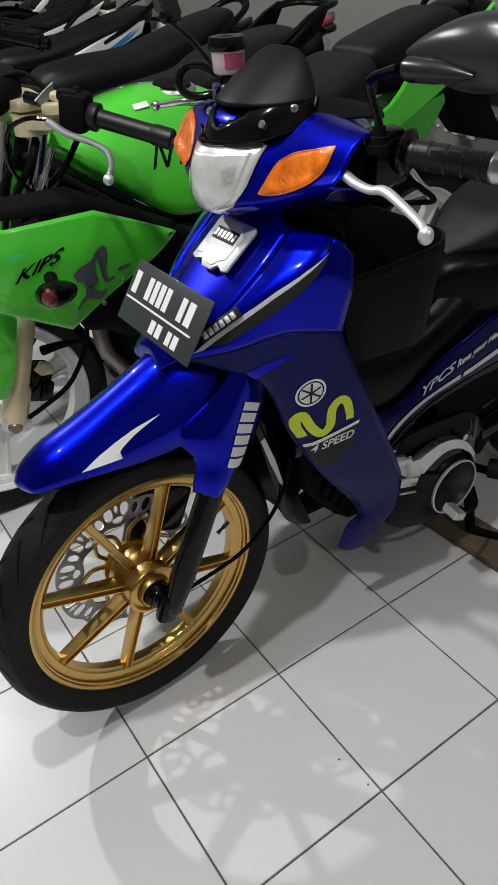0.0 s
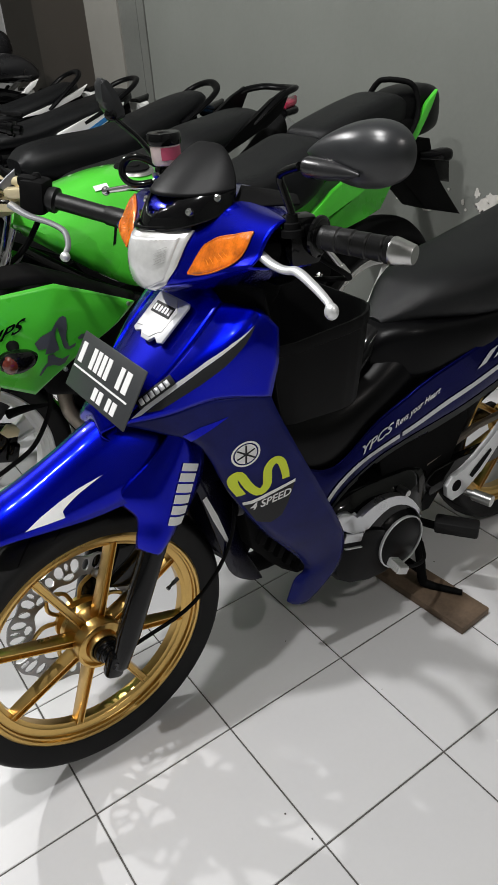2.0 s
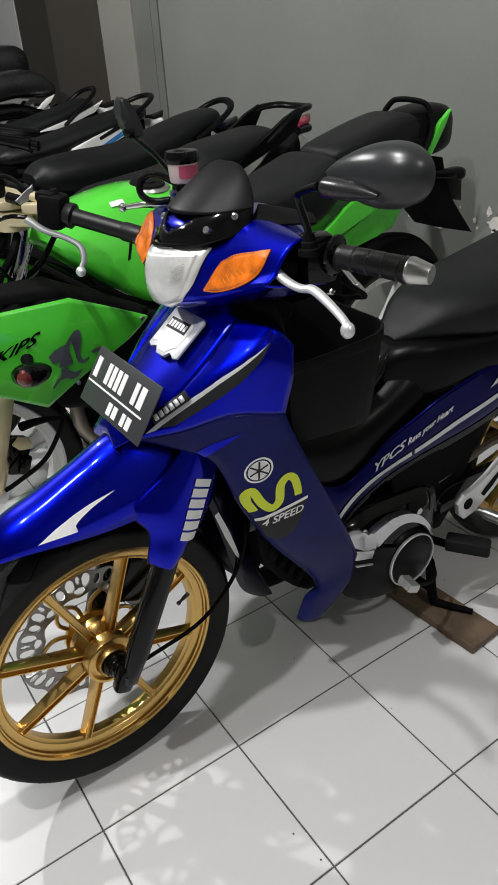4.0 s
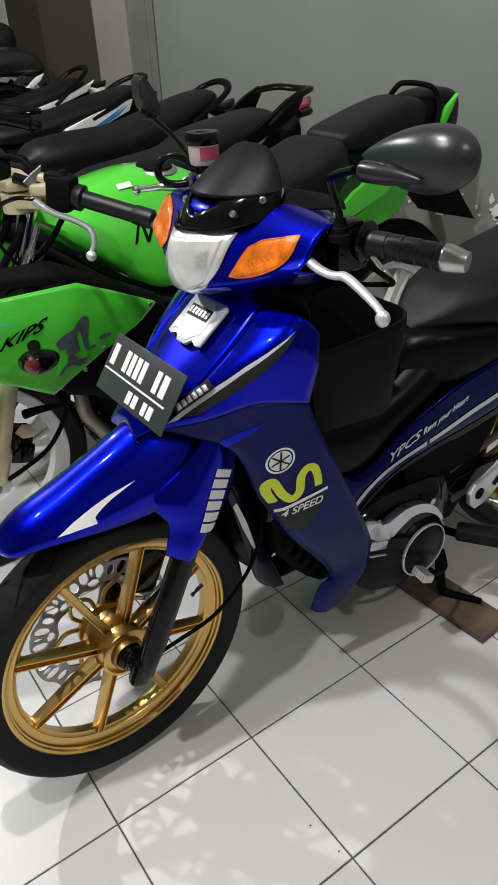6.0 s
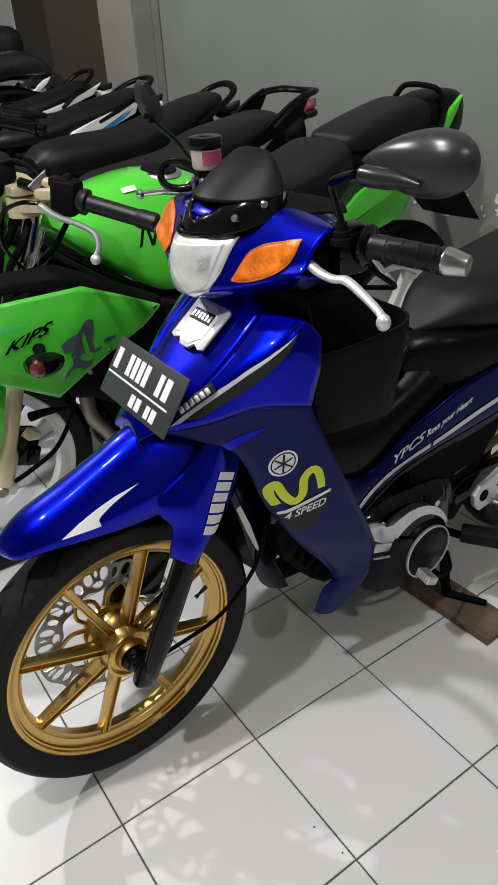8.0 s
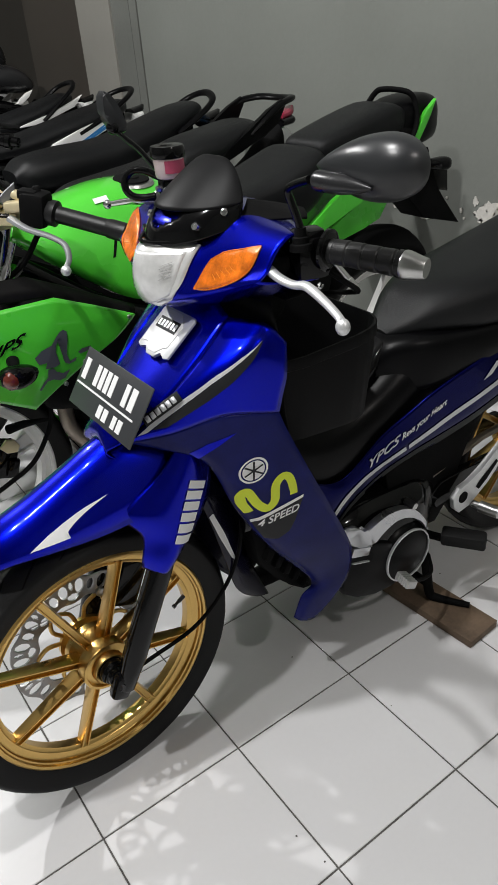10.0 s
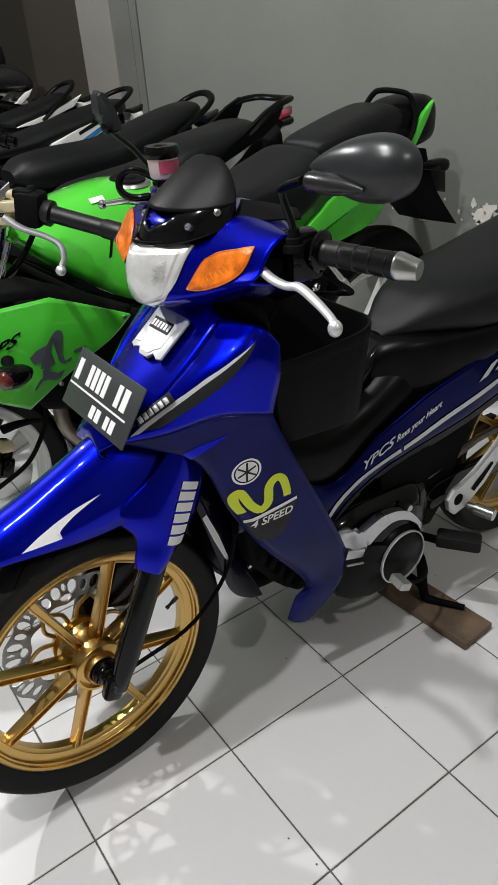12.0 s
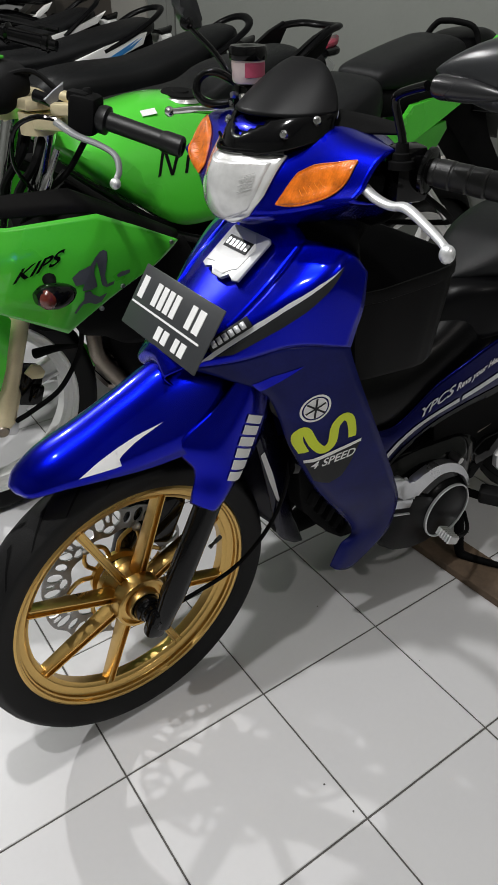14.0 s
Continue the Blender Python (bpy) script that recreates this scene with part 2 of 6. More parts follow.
def tube(points, radius, n=10, smooth=0, bm=None, flat=1.0):
    """A round bar along points; radius may vary along it; flat squeezes it across."""
    p = np.array(points, float)
    r = np.full(len(p), radius, float) if np.isscalar(radius) else np.array(radius, float)
    if smooth:
        r = np.interp(np.linspace(0, len(p) - 1, smooth), range(len(p)), r)
        p = spline(p, smooth)
    net, side = [], None
    for i in range(len(p)):
        d = Vector(p[min(i + 1, len(p) - 1)] - p[max(i - 1, 0)]).normalized()
        if side is None:
            side = d.orthogonal().normalized() if abs(d.z) > 0.9 else d.cross(V(0, 0, 1)).normalized()
        side = (side - d * side.dot(d)).normalized()
        up = d.cross(side)
        net.append([Vector(p[i]) + float(r[i]) * (math.cos(a) * side + flat * math.sin(a) * up) for a in np.linspace(0, 2 * math.pi, n, endpoint=False)])
    return net_bm(net, closed=True, caps=True, bm=bm)


def lathe(profile, segs=48, centre=(0, 0, 0), axis="y", bm=None, closed=False):
    """Turns (radius, along) round the y axis (wheels, knobs) or another axis."""
    rows = []
    prof = list(profile) + ([profile[0]] if closed else [])
    for i in range(segs):
        a = 2 * math.pi * i / segs
        row = []
        for r, h in prof:
            c, s = r * math.cos(a), r * math.sin(a)
            q = {"y": (c, h, s), "z": (c, s, h), "x": (h, c, s)}[axis]
            row.append((q[0] + centre[0], q[1] + centre[1], q[2] + centre[2]))
        rows.append(row)
    bm = bm or bmesh.new()
    net = np.array(rows).transpose(1, 0, 2)
    vs = [[bm.verts.new(p) for p in row] for row in net]
    for a, b in zip(vs, vs[1:]):
        for j in range(segs):
            k = (j + 1) % segs
            bm.faces.new((a[j], a[k], b[k], b[j]))
    bmesh.ops.remove_doubles(bm, verts=bm.verts, dist=1e-5)
    return bm


def rod(a, b, profile, segs=24, bm=None):
    """A turned bar from a to b: profile rows are (share of the way, radius)."""
    bm = bm or bmesh.new()
    a, b = Vector(a), Vector(b)
    d = (b - a)
    side = d.orthogonal().normalized()
    up = d.normalized().cross(side)
    net = [[a + d * s + float(r) * (math.cos(t) * side + math.sin(t) * up) for t in np.linspace(0, 2 * math.pi, segs, endpoint=False)] for s, r in profile]
    return net_bm(net, closed=True, caps=True, bm=bm)


def block(centre, size, round_=0.006, turn=(0, 0, 0), bm=None, segs=2):
    """A box with rounded edges."""
    fresh = bmesh.new()
    bmesh.ops.create_cube(fresh, size=1)
    for v in fresh.verts:
        v.co = V(v.co.x * size[0], v.co.y * size[1], v.co.z * size[2])
    if round_:
        bmesh.ops.bevel(fresh, geom=list(fresh.edges), offset=min(round_, min(size) * 0.45), segments=segs, affect="EDGES", profile=0.5)
    bmesh.ops.transform(fresh, matrix=pose(*centre, *turn), verts=fresh.verts)
    return merge(fresh, bm)


def merge(fresh, bm):
    if bm is None:
        return fresh
    me = bpy.data.meshes.new("scratch")
    fresh.to_mesh(me)
    fresh.free()
    bm.from_mesh(me)
    bpy.data.meshes.remove(me)
    return bm


def slab(outline, lo, hi, axis="y", round_=0.0, bm=None, smooth=0):
    """An outline in side view (x, z) given depth from lo to hi along y (or another axis)."""
    pts = spline(outline, smooth, True) if smooth else outline
    fresh = bmesh.new()
    put = {"y": lambda p, h: (p[0], h, p[1]), "z": lambda p, h: (p[0], p[1], h), "x": lambda p, h: (h, p[0], p[1])}[axis]
    a = [fresh.verts.new(put(p, lo)) for p in pts]
    b = [fresh.verts.new(put(p, hi)) for p in pts]
    n = len(pts)
    fa, fb = fresh.faces.new(a), fresh.faces.new(b[::-1])
    for i in range(n):
        fresh.faces.new((a[i], b[i], b[(i + 1) % n], a[(i + 1) % n]))
    if round_:
        rim = [e for e in fresh.edges if e in fa.edges[:] or e in fb.edges[:]]
        bmesh.ops.bevel(fresh, geom=rim, offset=round_, segments=2, affect="EDGES", profile=0.5)
    bmesh.ops.triangulate(fresh, faces=[f for f in fresh.faces if len(f.verts) > 4])
    return merge(fresh, bm)


def ball(centre, size, bm=None, u=16, v=10, turn=(0, 0, 0)):
    fresh = bmesh.new()
    bmesh.ops.create_uvsphere(fresh, u_segments=u, v_segments=v, radius=1)
    for w in fresh.verts:
        w.co = V(w.co.x * size[0], w.co.y * size[1], w.co.z * size[2])
    bmesh.ops.transform(fresh, matrix=pose(*centre, *turn), verts=fresh.verts)
    return merge(fresh, bm)


def mirrored(net):
    return [[(x, -y, z) for x, y, z in row] for row in net]


def lay(ob, polygons, name, mat, parent, way=(0, 1, 0), lift=0.0012, cell=0.012, label=""):
    """Stickers: polygons in side view (x, z), or with a 3-column start, pressed along a direction onto a part."""
    tree_bm = bmesh.new()
    for one in (ob if isinstance(ob, tuple) else (ob,)):
        tree_bm.from_mesh(one.data)
    tree = BVHTree.FromBMesh(tree_bm)
    tree_bm.free()
    way = Vector(way).normalized()
    bm = bmesh.new()
    for poly in polygons:
        vs = [bm.verts.new((p[0], -0.6, p[1]) if len(p) == 2 else p) for p in poly]
        bm.faces.new(vs)
    bmesh.ops.triangulate(bm, faces=bm.faces)
    for _ in range(5):
        long = [e for e in bm.edges if e.calc_length() > cell]
        if not long:
            break
        bmesh.ops.subdivide_edges(bm, edges=long, cuts=1)
        bmesh.ops.triangulate(bm, faces=[f for f in bm.faces if len(f.verts) > 3])
    lost = []
    for v in bm.verts:
        hit, normal, _, _ = tree.ray_cast(v.co, way)
        if hit is None:
            lost.append(v)
        else:
            v.co = hit + (normal if normal.dot(way) < 0 else -normal) * lift
    bmesh.ops.delete(bm, geom=lost, context="VERTS")
    return part(name, bm, mat, parent, label)


def letters(text, origin, along, height, lean=0.0, rise=None):
    """Polygon meshes of a word as triangles in 3D: origin, direction of writing, letter height; lean slants it."""
    data = bpy.data.curves.new("word", "FONT")
    data.body, data.size, data.shear, data.resolution_u, data.offset = text, 1.0, lean, 3, 0.02
    ob = new("word", data)
    me = bpy.data.meshes.new_from_object(ob.evaluated_get(bpy.context.evaluated_depsgraph_get()))
    bpy.data.objects.remove(ob)
    along = Vector(along)
    rise = Vector(rise)
    tris = [[Vector(origin) + along * me.vertices[i].co.x + rise * me.vertices[i].co.y * height / 0.7 for i in p.vertices] for p in me.polygons]
    bpy.data.meshes.remove(me)
    return tris


def bars(widths, origin, along, rise):
    """Plain bars in place of writing: widths and gaps alternate, as shares of along."""
    out, s = [], 0.0
    o, a, r = Vector(origin), Vector(along), Vector(rise)
    for i, w in enumerate(widths):
        if i % 2 == 0:
            out.append([o + a * s, o + a * (s + w), o + a * (s + w) + r, o + a * s + r])
        s += w
    return out

# ---- the room ----
WALL_X, ROOM_Y0, ROOM_Y1, ROOM_X0, HIGH = 1.70, -4.2, 6.9, -4.6, 4.1


def wall_box(name, lo, hi, mat, label, kind="structure", category="wall"):
    c = [(a + b) / 2 for a, b in zip(lo, hi)]
    ob = part(name, block((0, 0, 0), [b - a for a, b in zip(lo, hi)], 0.0), mat)
    ob.location = c
    return tagged(ob, label, category, kind=kind)


floor = wall_box("floor", (ROOM_X0, ROOM_Y0, -0.12), (WALL_X + 0.1, ROOM_Y1, -0.0025), GROUT, "white glazed floor tiles with dark dirty joints", category="floor")
wall_east = wall_box("wall_east", (WALL_X, ROOM_Y0, -0.1), (WALL_X + 0.15, 3.18, HIGH), WALL, "grey-green painted plaster wall with flaking paint")
wall_box("wall_west", (ROOM_X0 - 0.15, ROOM_Y0, -0.1), (ROOM_X0, ROOM_Y1, HIGH), WALL, "grey painted plaster wall")
wall_box("wall_south", (ROOM_X0, ROOM_Y0 - 0.15, -0.1), (WALL_X + 0.15, ROOM_Y0, HIGH), WALL, "grey painted plaster wall")
wall_box("wall_north", (ROOM_X0, ROOM_Y1, -0.1), (3.4, ROOM_Y1 + 0.15, HIGH), WALL, "grey painted plaster wall")
wall_box("ceiling", (ROOM_X0, ROOM_Y0, HIGH), (3.4, ROOM_Y1, HIGH + 0.12), CEILING, "plain ceiling out of view, darkened to cut bounce light", category="ceiling")
# door frame, pillar and dark doorway at the far end of the back wall
wall_box("pillar", (WALL_X - 0.02, 3.476, -0.1), (WALL_X + 0.15, 3.919, HIGH), PILLAR_PAINT, "pale painted pillar beside a dark doorway", category="pillar")
wall_box("trim", (WALL_X - 0.006, 3.187, -0.1), (WALL_X + 0.12, 3.264, HIGH), TRIM_PAINT, "grey painted door frame moulding", category="trim")
wall_box("trim_2", (WALL_X - 0.009, 3.2645, -0.1), (WALL_X + 0.12, 3.473, HIGH), TRIM_PAINT, "grey painted door frame board", category="trim")
wall_box("door_1", (WALL_X + 0.04, 3.922, -0.1), (WALL_X + 0.10, 4.95, HIGH), BROWN, "brown closed door leaf", category="door")
# dark sheet set deeper, coloured as the shaded opening
wall_box("dark_opening", (WALL_X + 0.07, 4.953, -0.1), (WALL_X + 0.14, 5.697, HIGH), DARK_BROWN, "dark brown sheet for the shaded opening beside the door leaf", category="door")
wall_box("door_3", (WALL_X + 0.06, 5.7, -0.1), (WALL_X + 0.12, ROOM_Y1 - 0.003, HIGH), PANEL_WHITE, "pale grey door panel", category="door")


def ceiling_bulb(x, y, z):
    lamp = thing("ceiling_bulb", (x, y, z), "white bulb in an assumed ceiling socket out of view, switched on", "ceiling lamp", "ceiling bulbs")
    part("socket", lathe([(0.0, 0.12), (0.006, 0.12), (0.02, 0.1), (0.024, 0.0), (0.018, -0.02), (0.0, -0.02)], 20, axis="z"), WHITE, lamp)
    part("cord", tube([(0, 0, 0.1), (0, 0, HIGH - z)], 0.004, 8), BLACK, lamp)
    return lamp


for bx, by, bz, power, size in BULBS:
    ceiling_bulb(bx, by, bz)


def flake(y, z, w, h, seed):
    """A patch where the paint has come off the plaster."""
    rng = random.Random(seed)
    spread = [(a, rng.uniform(0.5, 1.0)) for a in np.linspace(0, 2 * math.pi, 30, endpoint=False)]
    pts = [(y + w * k * math.cos(a), z + h * k * math.sin(a)) for a, k in spread]
    ob = part("paint_flake", slab(pts, WALL_X - 0.002 - 0.00025 * seed, WALL_X - 0.0005, axis="x"), PLASTER, None)
    ob.data.polygons.foreach_set("use_smooth", [False] * len(ob.data.polygons))
    ob.parent = wall_east
    ob.matrix_parent_inverse = Matrix.Translation(wall_east.location).inverted()
    return ob


FLAKES = ((0.79, 0.62, 0.06, 0.04), (0.83, 0.60, 0.04, 0.03), (0.80, 0.575, 0.045, 0.025), (0.75, 0.61, 0.035, 0.035), (0.86, 0.645, 0.015, 0.02), (0.92, 0.605, 0.008, 0.012), (0.905, 0.58, 0.006, 0.006), (0.99, 0.642, 0.006, 0.006),
          (1.02, 0.63, 0.007, 0.005), (1.05, 0.575, 0.02, 0.018), (1.09, 0.557, 0.035, 0.010), (1.15, 0.562, 0.03, 0.010), (1.20, 0.566, 0.018, 0.009), (1.245, 0.575, 0.008, 0.007))
for n, (fy, fz, fw, fh) in enumerate(FLAKES):
    flake(fy, fz, fw, fh, n)

# ---- the blue step-through motorcycle; x runs to its tail, its left side is at minus y ----
blue = thing("motorcycle", (0, 0.14, 0), "blue step-through motorcycle with gold alloy wheels, parked on its centre stand", "motorcycle", "parked motorcycles")


def wheel(parent, name, x, r_tyre, rim_r, half_tyre, half_rim, spokes, start, rim_mat, turn=0.0, spoke_w=0.017):
    """A cast wheel: the rim carries its tyre, hub and spokes."""
    ri = rim_r
    rim_profile = [(ri, -half_rim), (ri - 0.004, -half_rim - 0.002), (ri - 0.008, -half_rim), (ri - 0.0095, -half_rim + 0.005), (ri - 0.012, -half_rim + 0.0125), (ri - 0.015, -half_rim + 0.0145), (ri - 0.025, -half_rim + 0.0155), (ri - 0.0265, -half_rim + 0.0175),
                   (ri - 0.033, -half_rim + 0.0195), (ri - 0.033, half_rim - 0.016), (ri - 0.031, half_rim - 0.012), (ri - 0.017, half_rim - 0.008),
                   (ri - 0.012, half_rim - 0.002), (ri - 0.004, half_rim + 0.002), (ri, half_rim), (ri - 0.012, half_rim - 0.006), (ri - 0.012, -half_rim + 0.006)]
    rim = part(name, lathe(rim_profile, 96, closed=True), rim_mat, parent)
    rim.matrix_basis = pose(x, 0, r_tyre, 0, 0, turn)
    t, w = r_tyre, half_tyre
    tread = [(ri - 0.006, -half_rim + 0.004), (ri + 0.004, -half_rim - 0.003), (ri + 0.022, -w * 0.93), (ri + 0.035, -w), (t - 0.013, -w * 0.86), (t - 0.004, -w * 0.5),
             (t, 0), (t - 0.004, w * 0.5), (t - 0.013, w * 0.86), (ri + 0.035, w), (ri + 0.022, w * 0.93), (ri + 0.004, half_rim + 0.003), (ri - 0.006, half_rim - 0.004)]
    tyre = part("tyre", lathe([tuple(p) for p in spline(tread, 27)], 112), RUBBER, rim)
    crown = spline(tread, 121)[60:96]
    line_w, line_r = [float(q[1]) for q in crown], [float(q[0]) for q in crown]
    grooves = bmesh.new()
    for i in range(24):
        a = 2 * math.pi * i / 24
        for side in (-1, 1):
            net = []
            for s in np.linspace(0, 1, 9):
                aa = a + side * 0.065 + 0.2 * s ** 1.4
                y = side * w * (0.1 + 0.8 * s)
                rr = float(np.interp(abs(y), line_w, line_r)) + 0.0008
                wd = 0.012 * (1 - 0.65 * s) / t
                net.append([(rr * math.cos(aa + k * wd), y, rr * math.sin(aa + k * wd)) for k in (-0.5, 0.5)])
            net_bm(net, bm=grooves)
    part("tread_groove", grooves, BLACK, tyre)
    hub = part("hub", lathe([(0.0, -0.038), (0.024, -0.038), (0.0255, -0.047), (0.029, -0.048), (0.031, -0.045), (0.032, -0.034), (0.042, -0.032), (0.043, -0.038), (0.0475, -0.038), (0.049, -0.034), (0.048, -0.012), (0.04, -0.006), (0.036, 0.0),
                             (0.04, 0.012), (0.05, 0.02), (0.05, 0.034), (0.0, 0.036)], 40), rim_mat, rim)
    r0, r1 = 0.036, ri - 0.028
    for k in range(spokes):
        a = radians(start) + 2 * math.pi * k / spokes
        bm = bmesh.new()
        net = []
        for s in np.linspace(0, 1, 7):
            rr = r0 + (r1 - r0) * s
            ww = spoke_w * (0.47 - 0.05 * math.sin(math.pi * s))
            dd = 0.017 - 0.005 * s
            sec = [(-ww, dd * 0.8), (-ww * 0.9, dd), (-ww * 0.62, dd), (-ww * 0.5, dd * 0.5), (ww * 0.5, dd * 0.5), (ww * 0.62, dd), (ww * 0.9, dd), (ww, dd * 0.8), (ww, -dd * 0.7), (ww * 0.6, -dd), (-ww * 0.6, -dd), (-ww, -dd * 0.7)]
            net.append([(rr * math.cos(a) - u * math.sin(a), -h, rr * math.sin(a) + u * math.cos(a)) for u, h in sec])
        net_bm(net, closed=True, caps=True, bm=bm)
        part("spoke", bm, rim_mat, rim)
    return rim


def wave_disc(parent, y, outer, inner, petals=10):
    """A petal-edged brake disc with cut-outs."""
    nt, nr = petals * 64, 34
    bm = bmesh.new()
    lo, hi = [], []
    for i in range(nt):
        a = 2 * math.pi * i / nt
        edge = outer - 0.007 * (0.5 + 0.5 * math.cos(a * petals)) ** 2
        a_in = inner + 0.004 * math.cos(a * petals)
        for store, dy in ((lo, -0.002), (hi, 0.002)):
            store.append([bm.verts.new(((a_in + (edge - a_in) * j / nr) * math.cos(a), y + dy, (a_in + (edge - a_in) * j / nr) * math.sin(a))) for j in range(nr + 1)])

    def solid(i, j):
        p = (i % 64) / 64
        s = (j + 0.5) / nr
        for cp, cs, rp, rs in ((0.29, 0.62, 0.115, 0.3), (0.71, 0.62, 0.115, 0.3), (0.0, 0.55, 0.1, 0.31), (0.5, 0.26, 0.17, 0.14), (0.5, 0.72, 0.05, 0.16)):
            d = min(abs(p - cp), 1 - abs(p - cp))
            if (d / rp) ** 2 + ((s - cs) / rs) ** 2 < 1:
                return False
        return True

    for i in range(nt):
        k = (i + 1) % nt
        for j in range(nr):
            if not solid(i, j):
                continue
            bm.faces.new((lo[i][j], lo[k][j], lo[k][j + 1], lo[i][j + 1]))
            bm.faces.new((hi[i][j], hi[i][j + 1], hi[k][j + 1], hi[k][j]))
            if j == 0 or not solid(i, j - 1):
                bm.faces.new((lo[i][j], hi[i][j], hi[k][j], lo[k][j]))
            if j == nr - 1 or not solid(i, j + 1):
                bm.faces.new((lo[i][j + 1], lo[k][j + 1], hi[k][j + 1], hi[i][j + 1]))
            if not solid(i - 1, j):
                bm.faces.new((lo[i][j], lo[i][j + 1], hi[i][j + 1], hi[i][j]))
            if not solid(k, j):
                bm.faces.new((lo[k][j], hi[k][j], hi[k][j + 1], lo[k][j + 1]))
    loose = [v for v in bm.verts if not v.link_faces]
    bmesh.ops.delete(bm, geom=loose, context="VERTS")
    return part("brake_disc", bm, DISC_STEEL, parent, "petal-edged steel brake disc")


AXLE = (-0.189, 0.0, 0.28)
front_wheel = wheel(blue, "front_wheel", AXLE[0], 0.28, 0.2255, 0.038, 0.026, 8, 24, GOLD, turn=3.2)
wave_disc(front_wheel, 0.058, 0.142, 0.092, 10)
carrier = bmesh.new()
lathe([(0.05, 0.05), (0.05, 0.058), (0.036, 0.058), (0.036, 0.05)], 32, bm=carrier, closed=True)
part("disc_carrier", carrier, GOLD, front_wheel)
for k in range(6):
    a0 = 2 * math.pi * k / 6
    arm = bmesh.new()
    for lean in (-0.28, 0.28):
        tube([(0.046 * math.cos(a0 + lean * 1.3), 0.055, 0.046 * math.sin(a0 + lean * 1.3)), (0.075 * math.cos(a0 + lean), 0.056, 0.075 * math.sin(a0 + lean)),
              (0.099 * math.cos(a0), 0.058, 0.099 * math.sin(a0))], 0.0042, 8, 8, bm=arm)
    part("carrier_arm", arm, GOLD, front_wheel)
for k in range(6):
    a0 = 2 * math.pi * k / 6
    part("disc_bolt", lathe([(0, -0.006), (0.005, -0.006), (0.0085, -0.004), (0.0085, 0.004), (0, 0.004)], 14, (0.099 * math.cos(a0), 0.054, 0.099 * math.sin(a0))), STEEL, front_wheel)
part("valve", rod((0.187, -0.01, 0.03), (0.158, -0.016, 0.024), [(0, 0.0045), (0.5, 0.004), (0.55, 0.003), (0.8, 0.003), (0.82, 0.0042), (1, 0.0042)], 10), GREY_BLACK, front_wheel)
part("dust_cap", lathe([(0, -0.076), (0.012, -0.076), (0.0165, -0.073), (0.0175, -0.066), (0.0195, -0.065), (0.021, -0.059), (0.0235, -0.057), (0.024, -0.048), (0.024, -0.036), (0, -0.036)], 28), BLACK_GLOSS, front_wheel)

# front fork
for side in (-1, 1):
    leg = part("fork_leg", rod((-0.182, 0.086 * side, 0.262), (-0.035, 0.086 * side, 0.57), [(0, 0.012), (0.02, 0.017), (0.12, 0.0185), (0.2, 0.0215), (0.9, 0.0215), (1, 0.018)], 24), BLACK_GLOSS, blue)
    part("axle_lug", block((-0.186, 0.084 * side, 0.272), (0.034, 0.026, 0.05), 0.009, (0, 25, 0)), BLACK_GLOSS, leg)
    part("axle_nut", lathe([(0, 0.1 * side), (0.008, 0.1 * side), (0.0105, 0.096 * side), (0.0105, 0.086 * side)], 6, (AXLE[0] + 0.004, 0, AXLE[2] - 0.004)), GREY_BLACK, leg)
part("axle", rod((AXLE[0], -0.085, 0.28), (AXLE[0], 0.085, 0.28), [(0, 0.008), (1, 0.008)], 12), STEEL, blue)
caliper = block((-0.088, 0.066, 0.36), (0.06, 0.05, 0.1), 0.012, (0, 25, 0))
block((-0.065, 0.086, 0.375), (0.04, 0.02, 0.07), 0.006, (0, 25, 0), bm=caliper)
part("brake_caliper", caliper, BLACK_GLOSS, blue)
part("speedometer_cable", tube([(-0.18, -0.06, 0.262), (-0.12, -0.075, 0.285), (-0.02, -0.08, 0.31), (0.06, -0.075, 0.37), (0.1, -0.066, 0.45), (0.1, -0.06, 0.56), (0.07, -0.03, 0.64)], 0.0038, 8, 30), BLACK, blue)


# front mudguard
def arch(stations, ns=13):
    net = []
    for (rx, rz), (ex, ez), w in stations:
        row = []
        for s in np.linspace(-1, 1, ns):
            q = abs(s) ** 1.9
            row.append((rx + (ex - rx) * q, w * math.copysign(abs(s) ** 0.85, s), rz + (ez - rz) * q))
        net.append(row)
    return net


mudguard_front = arch([((-0.352, 0.584), (-0.347, 0.576), 0.012), ((-0.338, 0.602), (-0.332, 0.578), 0.038), ((-0.30, 0.626), (-0.29, 0.586), 0.056), ((-0.24, 0.648), (-0.235, 0.585), 0.066),
                       ((-0.175, 0.676), (-0.17, 0.582), 0.073), ((-0.11, 0.705), (-0.108, 0.588), 0.0815), ((-0.04, 0.72), (-0.03, 0.6), 0.087), ((0.03, 0.71), (0.03, 0.6), 0.085)])
front_mudguard = part("front_mudguard", net_bm(sheet(mudguard_front, 40)), BLUE, blue, solid=0.0035)
flap = arch([((0.02, 0.70), (0.0, 0.62), 0.08), ((0.085, 0.60), (0.024, 0.55), 0.079), ((0.128, 0.45), (0.052, 0.44), 0.076), ((0.152, 0.33), (0.082, 0.325), 0.066), ((0.175, 0.26), (0.14, 0.25), 0.036), ((0.195, 0.205), (0.19, 0.207), 0.008)])
rear_flap = part("mudguard_flap", net_bm(sheet(flap, 30)), DARK_NAVY, blue, "glossy dark mudguard tail", solid=0.003)
